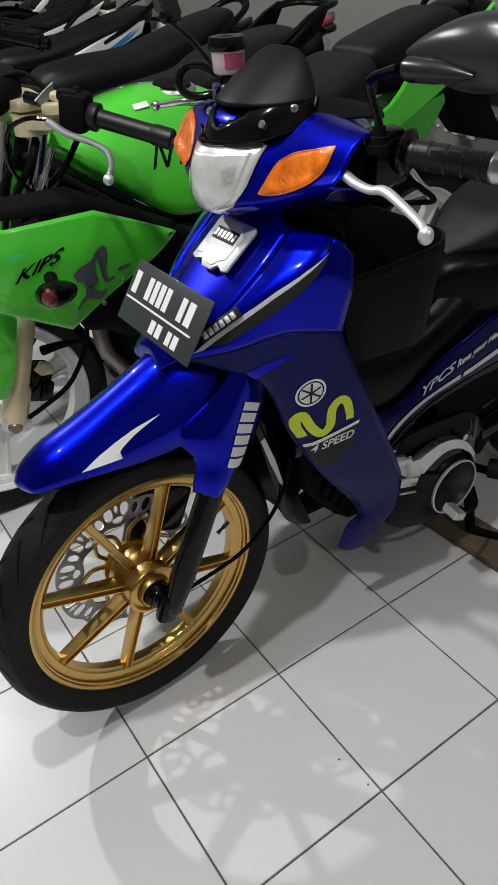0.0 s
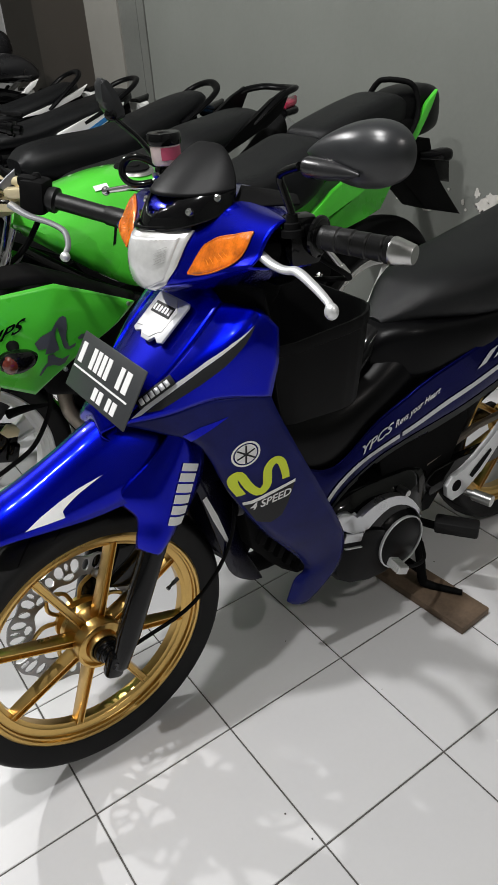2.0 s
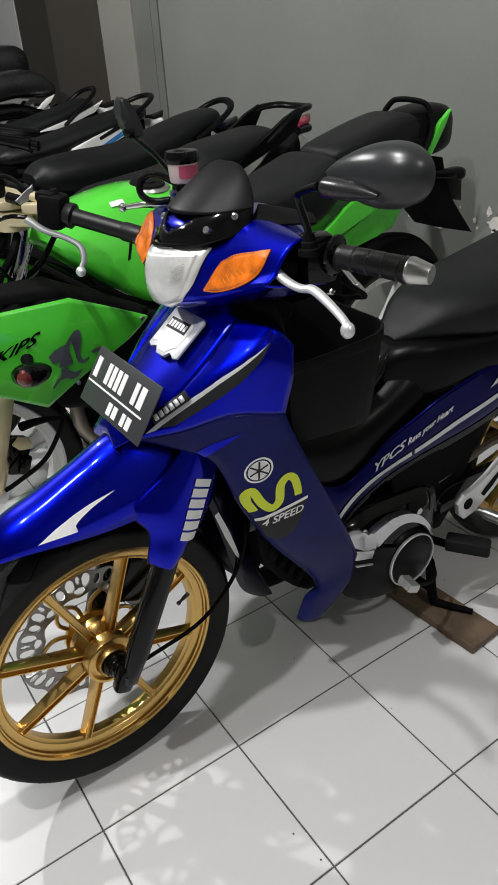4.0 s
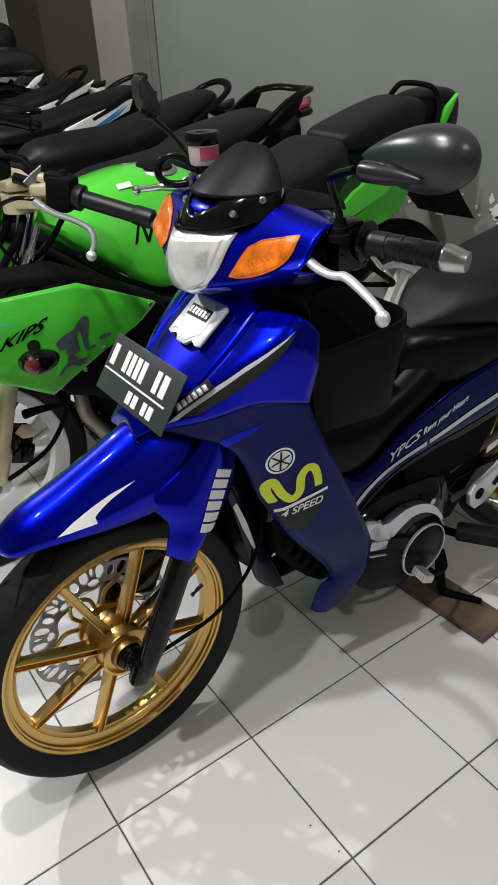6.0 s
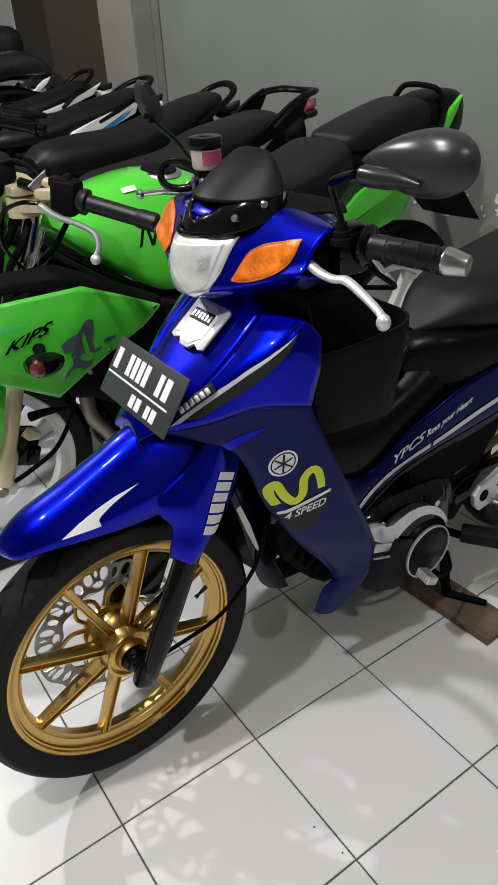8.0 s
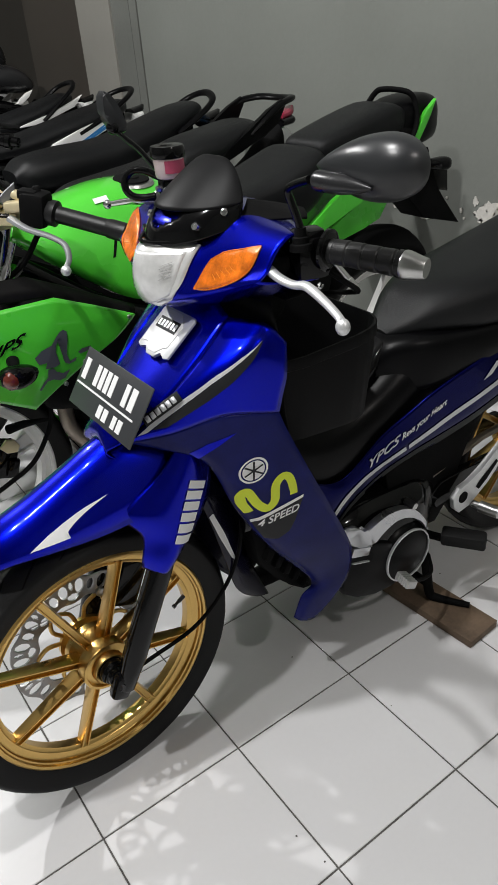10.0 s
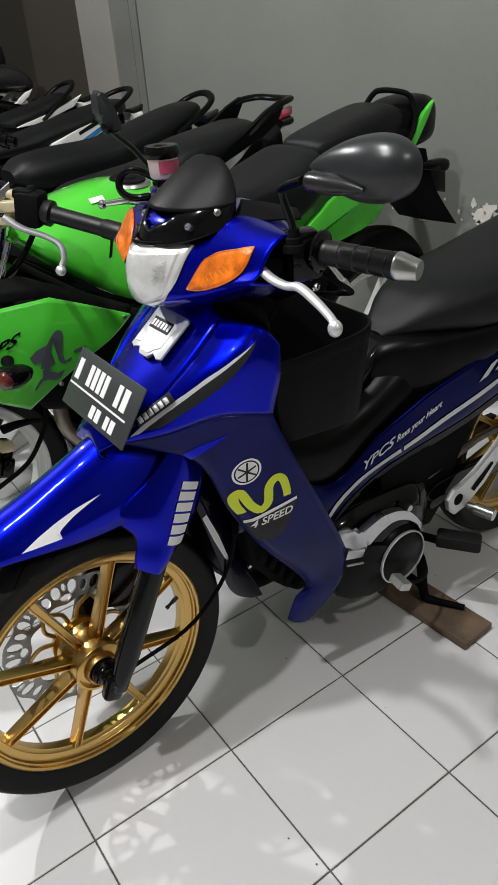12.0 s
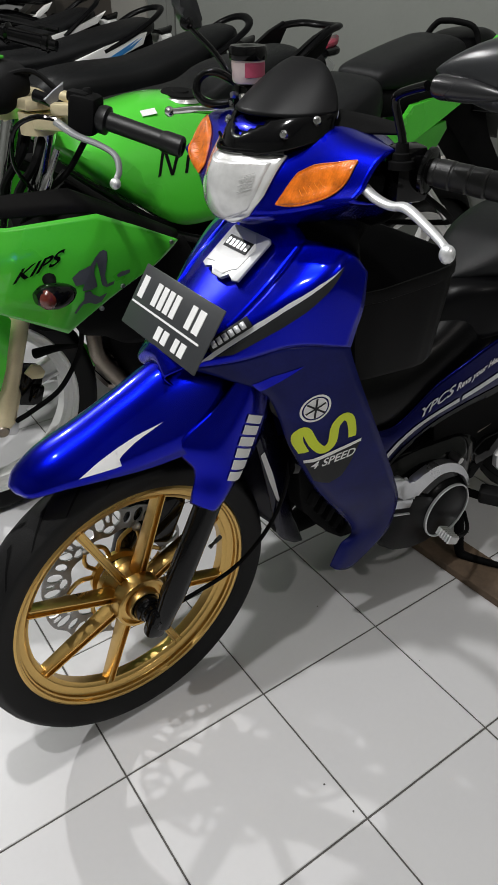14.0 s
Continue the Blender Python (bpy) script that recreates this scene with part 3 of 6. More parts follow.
for side in (-1, 1):
    pod_net = [[(-0.002, -0.078, 0.695), (0.02, -0.082, 0.70), (0.055, -0.076, 0.68)],
               [(-0.05, -0.0775, 0.65), (-0.01, -0.095, 0.645), (0.046, -0.081, 0.63)],
               [(-0.118, -0.0735, 0.602), (-0.05, -0.104, 0.592), (0.034, -0.083, 0.583)],
               [(-0.098, -0.084, 0.555), (-0.052, -0.110, 0.546), (0.014, -0.084, 0.548)],
               [(-0.106, -0.086, 0.516), (-0.066, -0.114, 0.508), (-0.012, -0.084, 0.512)],
               [(-0.108, -0.082, 0.494), (-0.078, -0.108, 0.482), (-0.04, -0.084, 0.488)]]
    if side > 0:
        pod_net = mirrored(pod_net)
    pod = part("fork_cover", net_bm(sheet(pod_net, 26, 16)), BLUE, blue, solid=0.003)
    if side < 0:
        fork_cover = pod

# front cowl: centre panel and the two upper side panels
centre = [[(0.10, -0.09, 0.875), (0.105, -0.045, 0.895), (0.11, 0, 0.90), (0.105, 0.045, 0.895), (0.10, 0.09, 0.875)],
          [(0.03, -0.09, 0.818), (0.045, -0.045, 0.842), (0.05, 0, 0.848), (0.045, 0.045, 0.842), (0.03, 0.09, 0.818)],
          [(-0.03, -0.08, 0.768), (-0.018, -0.04, 0.79), (-0.014, 0, 0.796), (-0.018, 0.04, 0.79), (-0.03, 0.08, 0.768)],
          [(-0.085, -0.06, 0.722), (-0.08, -0.03, 0.742), (-0.078, 0, 0.748), (-0.08, 0.03, 0.742), (-0.085, 0.06, 0.722)],
          [(-0.115, -0.04, 0.70), (-0.112, -0.02, 0.716), (-0.11, 0, 0.72), (-0.112, 0.02, 0.716), (-0.115, 0.04, 0.70)],
          [(-0.09, -0.04, 0.672), (-0.092, -0.02, 0.675), (-0.094, 0, 0.676), (-0.092, 0.02, 0.675), (-0.09, 0.04, 0.672)]]
front_cowl = part("front_cowl", net_bm(sheet(centre, 26, 18)), BLUE, blue, solid=0.003)
side_panels = []
for side in (-1, 1):
    upper = [[(0.097, -0.089, 0.876), (0.115, -0.115, 0.875), (0.133, -0.144, 0.869), (0.155, -0.158, 0.838)],
             [(0.043, -0.092, 0.829), (0.069, -0.125, 0.840), (0.1, -0.1525, 0.8365), (0.15, -0.162, 0.79)],
             [(-0.016, -0.086, 0.780), (0.022, -0.12, 0.795), (0.07, -0.148, 0.797), (0.142, -0.16, 0.757)],
             [(-0.085, -0.066, 0.719), (-0.025, -0.102, 0.728), (0.045, -0.1335, 0.743), (0.134, -0.159, 0.728)]]
    lower = [[(-0.085, -0.065, 0.718), (-0.025, -0.101, 0.727), (0.045, -0.133, 0.742), (0.134, -0.158, 0.727)],
             [(-0.04, -0.085, 0.696), (0.0, -0.11, 0.702), (0.06, -0.138, 0.707), (0.148, -0.161, 0.687)],
             [(0.022, -0.108, 0.655), (0.045, -0.126, 0.65), (0.095, -0.146, 0.636), (0.183, -0.166, 0.605)],
             [(0.066, -0.112, 0.545), (0.09, -0.132, 0.535), (0.15, -0.148, 0.518), (0.232, -0.166, 0.502)],
             [(0.13, -0.112, 0.43), (0.155, -0.13, 0.42), (0.21, -0.145, 0.41), (0.28, -0.16, 0.40)],
             [(0.226, -0.108, 0.295), (0.236, -0.124, 0.305), (0.266, -0.137, 0.317), (0.300, -0.148, 0.345)],
             [(0.204, -0.104, 0.261), (0.215, -0.119, 0.257), (0.249, -0.128, 0.259), (0.295, -0.138, 0.277)],
             [(0.186, -0.100, 0.211), (0.196, -0.113, 0.205), (0.226, -0.118, 0.198), (0.263, -0.125, 0.226)]]
    if side > 0:
        upper, lower = mirrored(upper), mirrored(lower)
    up = part("cowl_side", net_bm(sheet(upper, 20, 20)), BLUE, blue, solid=0.003)
    low = part("leg_shield", net_bm(sheet(lower, 44, 16)), NAVY, blue, "leg shield under a dull violet film", solid=0.0035)
    side_panels.append((up, low))
cowl_left, shield_left = side_panels[0]

# handlebar cover: columns across the bike, rows from its under edge to its back
COVER = [[(0.20, 0.93), (0.10, 0.948), (0.112, 0.966), (0.132, 0.991), (0.158, 1.003), (0.178, 0.995)],
         [(0.175, 0.90), (0.076, 0.926), (0.084, 0.955), (0.108, 0.992), (0.145, 1.012), (0.2, 1.006)],
         [(0.16, 0.88), (0.05, 0.905), (0.05, 0.942), (0.078, 0.984), (0.13, 1.025), (0.215, 1.015)],
         [(0.15, 0.87), (0.042, 0.888), (0.012, 0.932), (0.03, 0.985), (0.10, 1.03), (0.21, 1.02)]]
COVER_Y = [-0.182, -0.122, -0.065, 0.0]


def cover_column(y):
    cols = np.array(COVER + COVER[-2::-1])
    ys = COVER_Y + [-v for v in COVER_Y[-2::-1]]
    u = np.interp(y, ys, range(len(ys)))
    fine = [spline(cols[:, r], 121) for r in range(6)]
    i = u / (len(ys) - 1) * 120
    k = min(int(i), 119)
    turned = np.array((-0.15 * max(0.0, y), 0.0))  # the bars are turned a little
    return np.array([f[k] + (f[k + 1] - f[k]) * (i - k) + turned for f in fine])


def cover_point(y, v, lift=0.0):
    """A place on the cover: y across, v from 1 (under edge) to 3 (top of the face)."""
    col = spline(cover_column(y), 101)
    k = v / 5 * 100
    i = min(int(k), 99)
    p = col[i] + (col[i + 1] - col[i]) * (k - i)
    d = col[min(i + 2, 100)] - col[max(i - 2, 0)]
    n = np.array([-d[1], d[0]]) / (np.hypot(*d) + 1e-9)
    return (float(p[0] + n[0] * lift), y, float(p[1] + n[1] * lift))


rows = [[(x, y, z) for x, z in spline(cover_column(y), 34)] for y in np.linspace(-0.182, 0.182, 49)]
handlebar_cover = part("handlebar_cover", net_bm(rows), BLUE, blue, solid=0.003)


def lamp_half(s, v):
    """Half the lamp's width at a height of its face, on either side."""
    if s < 0:
        return float(np.interp(v, [1.22, 1.5, 1.8, 2.2, 2.98], [0.048, 0.058, 0.063, 0.066, 0.068]))
    return float(np.interp(v, [1.22, 1.4, 1.6, 2.0, 2.98], [0.044, 0.066, 0.076, 0.082, 0.088]))


lens_rows = []
for v in np.linspace(1.22, 2.98, 24):
    f = (v - 1.22) / 1.76
    lens_rows.append([cover_point(s * lamp_half(s, v), v + 0.14 * s * s * (1 - f) ** 2, 0.0045 + 0.006 * (1 - abs(s) ** 4) * min(1, 6 * f + 0.2) * min(1, 6 * (1 - f) + 0.2)) for s in np.linspace(-1, 1, 27)])
headlight = part("headlight", net_bm(lens_rows), REFLECTOR, blue, "clear headlight lens over a pale reflector", solid=0.004)
inner_rows = []
for v in np.linspace(1.42, 2.76, 20):
    f = (v - 1.42) / 1.34
    inner_rows.append([cover_point(s * lamp_half(s, v) * 0.86, v + 0.1 * s * s * (1 - f), 0.0107 - 0.006 * abs(0.86 * s) ** 4) for s in np.linspace(-1, 1, 25)])
part("lamp_reflector", net_bm(inner_rows), BOWL, headlight, "fluted silver reflector behind the lens", solid=0.001)
for k in range(6):
    v = 1.84 + 0.07 * k
    flute = tube([cover_point(-y, v + 0.22 + 5 * (y - 0.036), 0.0122) for y in np.linspace(0.036 + 0.003 * (k % 2), 0.05, 6)], 0.0005, 6)
    part("lamp_flute", flute, LENS_LINE, headlight)
bezel = tube([cover_point(s, 2.97, 0.0105) for s in np.linspace(-0.069, 0.08, 21)], 0.003, 8)
part("headlight_rim", bezel, BLACK_GLOSS, headlight)
for side in (-1, 1):
    if side < 0:
        under = [(0.081, 1.58), (0.102, 1.42), (0.126, 1.42), (0.148, 1.66), (0.157, 2.25), (0.157, 2.92)]
        over = [(0.081, 1.58), (0.086, 2.1), (0.092, 2.5), (0.108, 2.68), (0.132, 2.74), (0.157, 2.92)]
    else:
        under = [(0.108, 1.42), (0.14, 1.3), (0.17, 1.5), (0.181, 2.0), (0.182, 2.7), (0.181, 3.25)]
        over = [(0.108, 1.42), (0.102, 1.8), (0.108, 2.3), (0.125, 2.7), (0.155, 3.0), (0.181, 3.25)]
    under, over = spline(under, 18), np.stack([np.interp(np.linspace(0, 5, 18), range(6), [q[c] for q in over]) for c in (0, 1)], 1)
    net = []
    for f in np.linspace(0, 1, 12):
        row = []
        for g in range(18):
            y, v = under[g] + (over[g] - under[g]) * f
            edge = min(1, 7 * min(f, 1 - f, g / 17, 1 - g / 17) + 0.1)
            row.append(cover_point(side * y, v, 0.0012 + 0.0034 * edge))
        net.append(row)
    lens = part("turn_signal", net_bm(net), AMBER, blue, "orange turn signal lens", solid=0.004)
    edge = [net[0][g] for g in range(18)] + [net[f][17] for f in range(1, 12)] + [net[11][g] for g in range(16, -1, -1)] + [net[f][0] for f in range(10, 0, -1)]
    for g in range(6, 11):
        part("lamp_flute", tube([net[f][g] for f in range(3, 7)], 0.0006, 6), AMBER_FLUTE, lens)
    part("lens_border", tube(edge + edge[:1], 0.0013, 6), AMBER, lens)


# black visor: gloss band over the lamp, and a bell-shaped smoked screen standing off it
def visor_net(n=33):
    rows = []
    for front, side, half in (((0.030, 0.984), (0.128, 1.006), 0.093), ((0.042, 1.006), (0.134, 1.020), 0.093), ((0.062, 1.028), (0.139, 1.036), 0.0915), ((0.089, 1.050), (0.146, 1.050), 0.082),
                              ((0.117, 1.070), (0.152, 1.066), 0.067), ((0.138, 1.083), (0.156, 1.079), 0.050), ((0.149, 1.089), (0.158, 1.087), 0.032), ((0.153, 1.0905), (0.158, 1.0895), 0.012)):
        row = []
        for a in np.linspace(-math.pi / 2, math.pi / 2, n):
            f = math.cos(a) ** 1.25
            row.append((side[0] + (front[0] - side[0]) * f, half * math.sin(a), side[1] + (front[1] - side[1]) * f))
        rows.append(row)
    return sheet(rows, 36)


vis = visor_net()
band_bm = net_bm(vis[:12])
band_bm.faces.ensure_lookup_table()
wide = len(vis[0]) - 1
mouth = [(i, j) for i in range(11) for j in range(wide) if abs(j + 0.5 - wide / 2) < 6.2 and i >= 4 + 7 * abs(j + 0.5 - wide / 2) / 6.2]
bmesh.ops.delete(band_bm, geom=[band_bm.faces[i * wide + j] for i, j in mouth], context="FACES_ONLY")
band = part("visor_band", band_bm, BLACK_GLOSS, blue, "gloss black lower band of the visor", solid=0.003)
screen = []
for i in range(10, 36):
    lift = 0.006 * max(0.0, 1 - (i - 10) / 18)
    screen.append([(p[0] - lift * max(0.0, 1 - (a / 0.75) ** 2) - 0.0006, p[1] + 0.0006 * math.sin(a), p[2] + 0.5 * lift * max(0.0, 1 - (a / 0.75) ** 2) + 0.0003) for p, a in zip(vis[i], np.linspace(-math.pi / 2, math.pi / 2, 33))])
visor = part("visor", net_bm(screen), SMOKE, blue, "smoked black visor screen", solid=0.003)
part("visor_bracket", block((0.07, 0.0, 1.006), (0.03, 0.075, 0.03), 0.008, (0, -35, 0)), BLUE, blue)
for i, j, aim in ((5, 8, -25), (8, 4, -50), (5, 24, 25), (8, 28, 50)):
    p = vis[i][j]
    bolt = part("visor_bolt", lathe([(0, -0.002), (0.0025, -0.002), (0.003, -0.0035), (0.0052, -0.003), (0.006, 0.0), (0.006, 0.004)], 18, axis="x"), CHROME, visor)
    bolt.matrix_basis = pose(float(p[0]) - 0.002, float(p[1]), float(p[2]) + 0.001, 0, 25, -aim)
for side in (-1, 1):
    wing = [[(0.12, -0.092, 1.008), (0.165, -0.12, 1.0125), (0.208, -0.15, 1.012)],
            [(0.145, -0.085, 1.028), (0.18, -0.105, 1.022), (0.216, -0.138, 1.015)],
            [(0.165, -0.065, 1.034), (0.2, -0.085, 1.026), (0.226, -0.12, 1.018)]]
    if side > 0:
        wing = mirrored(wing)
    part("cover_wing", net_bm(sheet(wing, 10, 10)), BLACK, blue, solid=0.003)
back = [[(0.19, y, 1.012 - 0.3 * abs(y) ** 1.5), (0.24, y, 0.99 - 0.2 * abs(y)), (0.26, y, 0.95), (0.21, y, 0.9), (0.17, y, 0.895)] for y in np.linspace(-0.14, 0.14, 13)]
part("instrument_panel", net_bm(sheet(back, 0, 14)), BLACK, blue, solid=0.003)

# bars, grips, levers, switches
for side in (-1, 1):
    s = side
    inner, outer = V(0.185, 0.18 * s, 0.980), V(0.242, 0.345 * s, 0.9695)
    d = outer - inner
    part("handlebar_tube", rod(V(0.16, 0.06 * s, 0.965), outer - d * 0.2, [(0, 0.011), (1, 0.011)], 16), BLACK_GLOSS, blue)
    g0, g1 = inner + d * 0.16, inner + d * 0.815
    prof = [(0, 0.021), (0.015, 0.025), (0.05, 0.025), (0.06, 0.0165), (0.1, 0.0165)]
    for k in range(4):
        a = 0.12 + 0.2 * k
        prof += [(a, 0.0162), (a + 0.01, 0.0172), (a + 0.17, 0.0178), (a + 0.185, 0.0162)]
    prof += [(0.93, 0.0165), (0.94, 0.0185), (1.0, 0.0185)]
    part("grip", rod(g0, g1, prof, 26), GRIP_RUBBER, blue)
    part("bar_end", rod(g1, outer, [(0.0, 0.0185), (0.06, 0.0195), (0.2, 0.0192), (0.97, 0.0135), (1.0, 0.0125)], 26), STEEL, blue, "turned steel bar end")
    part("throttle_collar" if s > 0 else "grip_flange", rod(g0 - d * 0.02, g0 + d * 0.04, [(0, 0.022), (0.3, 0.029), (0.7, 0.029), (1, 0.022)], 26), BLACK_GLOSS, blue)
    housing = block(inner + V(0.0, 0.0, -0.012), (0.05, 0.048, 0.062), 0.011, (0, 0, 18 * s))
    block(inner + V(-0.004, 0.0, 0.016), (0.046, 0.034, 0.022), 0.007, (0, 0, 18 * s), bm=housing)
    sw = part("switch_housing", housing, BLACK_GLOSS, blue)
    part("switch_button", block(inner + V(0.024, -0.006 * s, 0.01), (0.012, 0.014, 0.012), 0.003, (0, 0, 18 * s)), GREY_BLACK, sw)
    if s < 0:
        part("brake_lever", tube([(0.118, -0.15, 0.968), (0.118, -0.173, 0.962), (0.122, -0.189, 0.953), (0.127, -0.205, 0.9475), (0.1305, -0.217, 0.9465), (0.133, -0.229, 0.9485), (0.135, -0.243, 0.945), (0.1365, -0.272, 0.932), (0.133, -0.299, 0.922), (0.128, -0.31, 0.918)],
                                 [0.0085, 0.0085, 0.008, 0.0075, 0.0075, 0.008, 0.0078, 0.007, 0.0062, 0.0058], 14, 60, flat=0.72), ALLOY, blue, "cast aluminium lever with a ball end")
        part("lever_ball", ball((0.126, -0.314, 0.915), (0.0098, 0.0098, 0.0115)), ALLOY, blue)
        part("lever_perch", block((0.138, -0.15, 0.962), (0.05, 0.04, 0.026), 0.008, (0, 0, -25)), BLACK, blue)
    else:
        part("brake_lever", tube([(0.15, 0.2, 1.0), (0.148, 0.235, 0.993), (0.14, 0.27, 0.99), (0.118, 0.3, 0.985)], [0.007, 0.007, 0.006, 0.005], 10, 18), CHROME, blue)
        part("lever_ball", ball((0.112, 0.306, 0.984), (0.0085, 0.0085, 0.0085)), CHROME, blue)
part("clutch_cable", tube([(0.19, -0.19, 0.955), (0.22, -0.21, 0.93), (0.255, -0.205, 0.905), (0.27, -0.17, 0.89), (0.26, -0.08, 0.87)], 0.004, 8, 20), BLACK, blue)
part("cable_adjuster", rod((0.27, -0.185, 0.90), (0.245, -0.16, 0.945), [(0, 0.006), (0.3, 0.006), (0.32, 0.0045), (1, 0.004)], 10), STEEL, blue)

# reservoir on the right bar
pot = part("fluid_reservoir", lathe([(0, 0), (0.024, 0), (0.0265, 0.004), (0.0285, 0.036), (0, 0.036)], 32, (0.148, 0.125, 1.046), axis="z"), FLUID, blue, "milky brake fluid pot")
part("reservoir_cap", lathe([(0, 0.035), (0.0305, 0.035), (0.0318, 0.0375), (0.0318, 0.052), (0.0295, 0.0555), (0.012, 0.0555), (0.01, 0.057), (0, 0.057)], 32, (0.148, 0.125, 1.046), axis="z"), BLACK_GLOSS, pot)
part("reservoir_tape", net_bm([[(0.148 + 0.0287 * math.cos(a), 0.125 + 0.0287 * math.sin(a), 1.046 + h) for a in np.linspace(radians(225), radians(330), 12)] for h in (0.010, 0.032)]), PINK, pot)
pot.matrix_basis = Matrix.Translation((0.148, 0.125, 1.046)) @ Matrix.Scale(0.88, 4) @ Matrix.Translation((-0.148, -0.125, -1.046))
master = block((0.15, 0.13, 1.02), (0.03, 0.04, 0.045), 0.006)
block((0.165, 0.155, 0.99), (0.04, 0.06, 0.03), 0.007, bm=master)
part("master_cylinder", master, BLACK_GLOSS, blue)
for q in ((0.133, 0.118, 1.028), (0.133, 0.142, 1.028)):
    part("clamp_bolt", lathe([(0, -0.004), (0.0045, -0.004), (0.0055, 0.0), (0.0055, 0.006)], 6, q, axis="x"), STEEL, blue)
part("brake_hose", tube([(0.142, 0.15, 1.044), (0.122, 0.162, 1.056), (0.107, 0.174, 1.057), (0.095, 0.181, 1.046), (0.092, 0.18, 1.03), (0.1, 0.174, 1.018), (0.114, 0.163, 1.014), (0.13, 0.15, 1.016)], 0.0062, 12, 34), BLACK_GLOSS, blue)

# mirrors
for side in (-1, 1):
    s = side
    if s < 0:
        stalk = [(0.163, -0.19, 0.982), (0.163, -0.188, 1.012), (0.157, -0.182, 1.04), (0.152, -0.179, 1.058), (0.15, -0.184, 1.066), (0.146, -0.205, 1.074), (0.138, -0.24, 1.084)]
        m = pose(0.168, -0.309, 1.093, 4, -4, 12)
    else:
        stalk = [(0.175, 0.175, 0.99), (0.172, 0.19, 1.03), (0.15, 0.215, 1.075), (0.13, 0.232, 1.10), (0.115, 0.241, 1.117)]
    arm = part("mirror_arm", tube(stalk, 0.0055 if s < 0 else 0.0045, 10, 30), BLACK_GLOSS, blue)
    part("mirror_boot", rod(stalk[0], stalk[1], [(0, 0.017), (0.3, 0.016), (0.34, 0.012), (0.6, 0.0115), (0.64, 0.009), (1, 0.008)], 18), BLACK, arm)
    shell_rows = []
    for f in 0.5 - 0.5 * np.cos(np.linspace(0, math.pi, 34)):
        y = -0.085 + 0.17 * f
        q = 0.0004 + 0.9992 * f
        w = q ** 0.46 * (1 - q) ** 0.86 / 0.4227
        hgt = 0.0415 * w
        dep = 0.042 * w * (0.8 + 0.3 * (1 - f))
        shell_rows.append([(0.008 - dep * max(0, math.cos(a)) ** 0.8 if math.cos(a) > 0 else 0.008 + 0.006 * math.sin(math.pi * f), -y * (1 if s < 0 else -1) * (-1 if s < 0 else 1), hgt * math.sin(a) + 0.019 * (1 - f) - 0.002) for a in np.linspace(0, 2 * math.pi, 32, endpoint=False)])
    if s > 0:
        wedge = slab([(0.104, 1.174), (0.115, 1.168), (0.127, 1.15), (0.134, 1.132), (0.139, 1.113), (0.128, 1.108), (0.113, 1.117), (0.101, 1.135), (0.1, 1.156)], 0.232, 0.258, round_=0.006, smooth=36)
        head = part("mirror", wedge, GRAPHITE, blue, "small grey-black rear-view mirror seen edge-on")
        part("mirror_joint", ball((0.114, 0.24, 1.118), (0.011, 0.011, 0.011)), BLACK_GLOSS, head)
        continue
    head = part("mirror", net_bm(shell_rows, closed=True, caps=True), GRAPHITE, blue, "grey-black oval rear-view mirror")
    head.matrix_basis = m @ Matrix.Scale(0.93, 4)
    inside = slab([(0.058 * math.cos(a) - 0.014, 0.03 * math.sin(a) + 0.011) for a in np.linspace(0, 2 * math.pi, 28, endpoint=False)], 0.0145, 0.0175, axis="x")
    part("mirror_glass", inside, CHROME, head)
    if s < 0:
        part("mirror_socket", rod((-0.016, 0.068, -0.013), (-0.036, -0.032, -0.004), [(0, 0.009), (0.03, 0.013), (0.1, 0.0145), (0.5, 0.013), (0.8, 0.008), (1, 0.002)], 22), GREY_BLACK, head)

# storage box behind the front cowl
bx0, bx1 = 0.155, 0.36
outline = [(0.15, -0.128), (0.2, -0.146), (0.3, -0.158), (0.325, -0.157), (0.345, -0.15), (0.36, -0.136), (0.368, -0.115), (0.37, 0.0), (0.368, 0.115), (0.36, 0.136), (0.345, 0.15), (0.2, 0.146), (0.15, 0.128)]
fine = []
for a, b in zip(outline, outline[1:]):
    for f in np.linspace(0, 1, 5, endpoint=False):
        fine.append((a[0] + (b[0] - a[0]) * f, a[1] + (b[1] - a[1]) * f))
fine.append(outline[-1])


def box_top(x):
    return 0.788 + 0.10 * (x - 0.15)


levels = [(0.1, 0.95, -0.142), (0.085, 0.975, -0.134), (0.0, 1.0, -0.03), (0.0, 1.0, -0.015), (-0.01, 1.018, -0.013), (-0.012, 1.022, -0.009), (-0.012, 1.022, 0.001), (-0.008, 1.016, 0.005), (0.004, 0.992, 0.005), (0.008, 0.985, 0.001), (0.04, 0.97, -0.05), (0.1, 0.93, -0.13)]
net = [[(0.15 + (x - 0.15) * (1 - back), y * k, box_top(x) + dz + 0.16 * dz * (x - 0.15) / 0.2) for x, y in fine] for back, k, dz in levels]
part("storage_box", net_bm(net, caps=False), BOX_BLACK, blue, "open black plastic box", solid=0.0)
inner_wall = [[(0.115 + 0.02 * (y / 0.15) ** 2, y, 0.905), (0.15, y, 0.83), (0.155, y, 0.70), (0.19, y, 0.58), (0.26, y, 0.45)] for y in np.linspace(-0.15, 0.15, 13)]
part("inner_shield", net_bm(sheet(inner_wall, 0, 16)), BLACK, blue, solid=0.003)
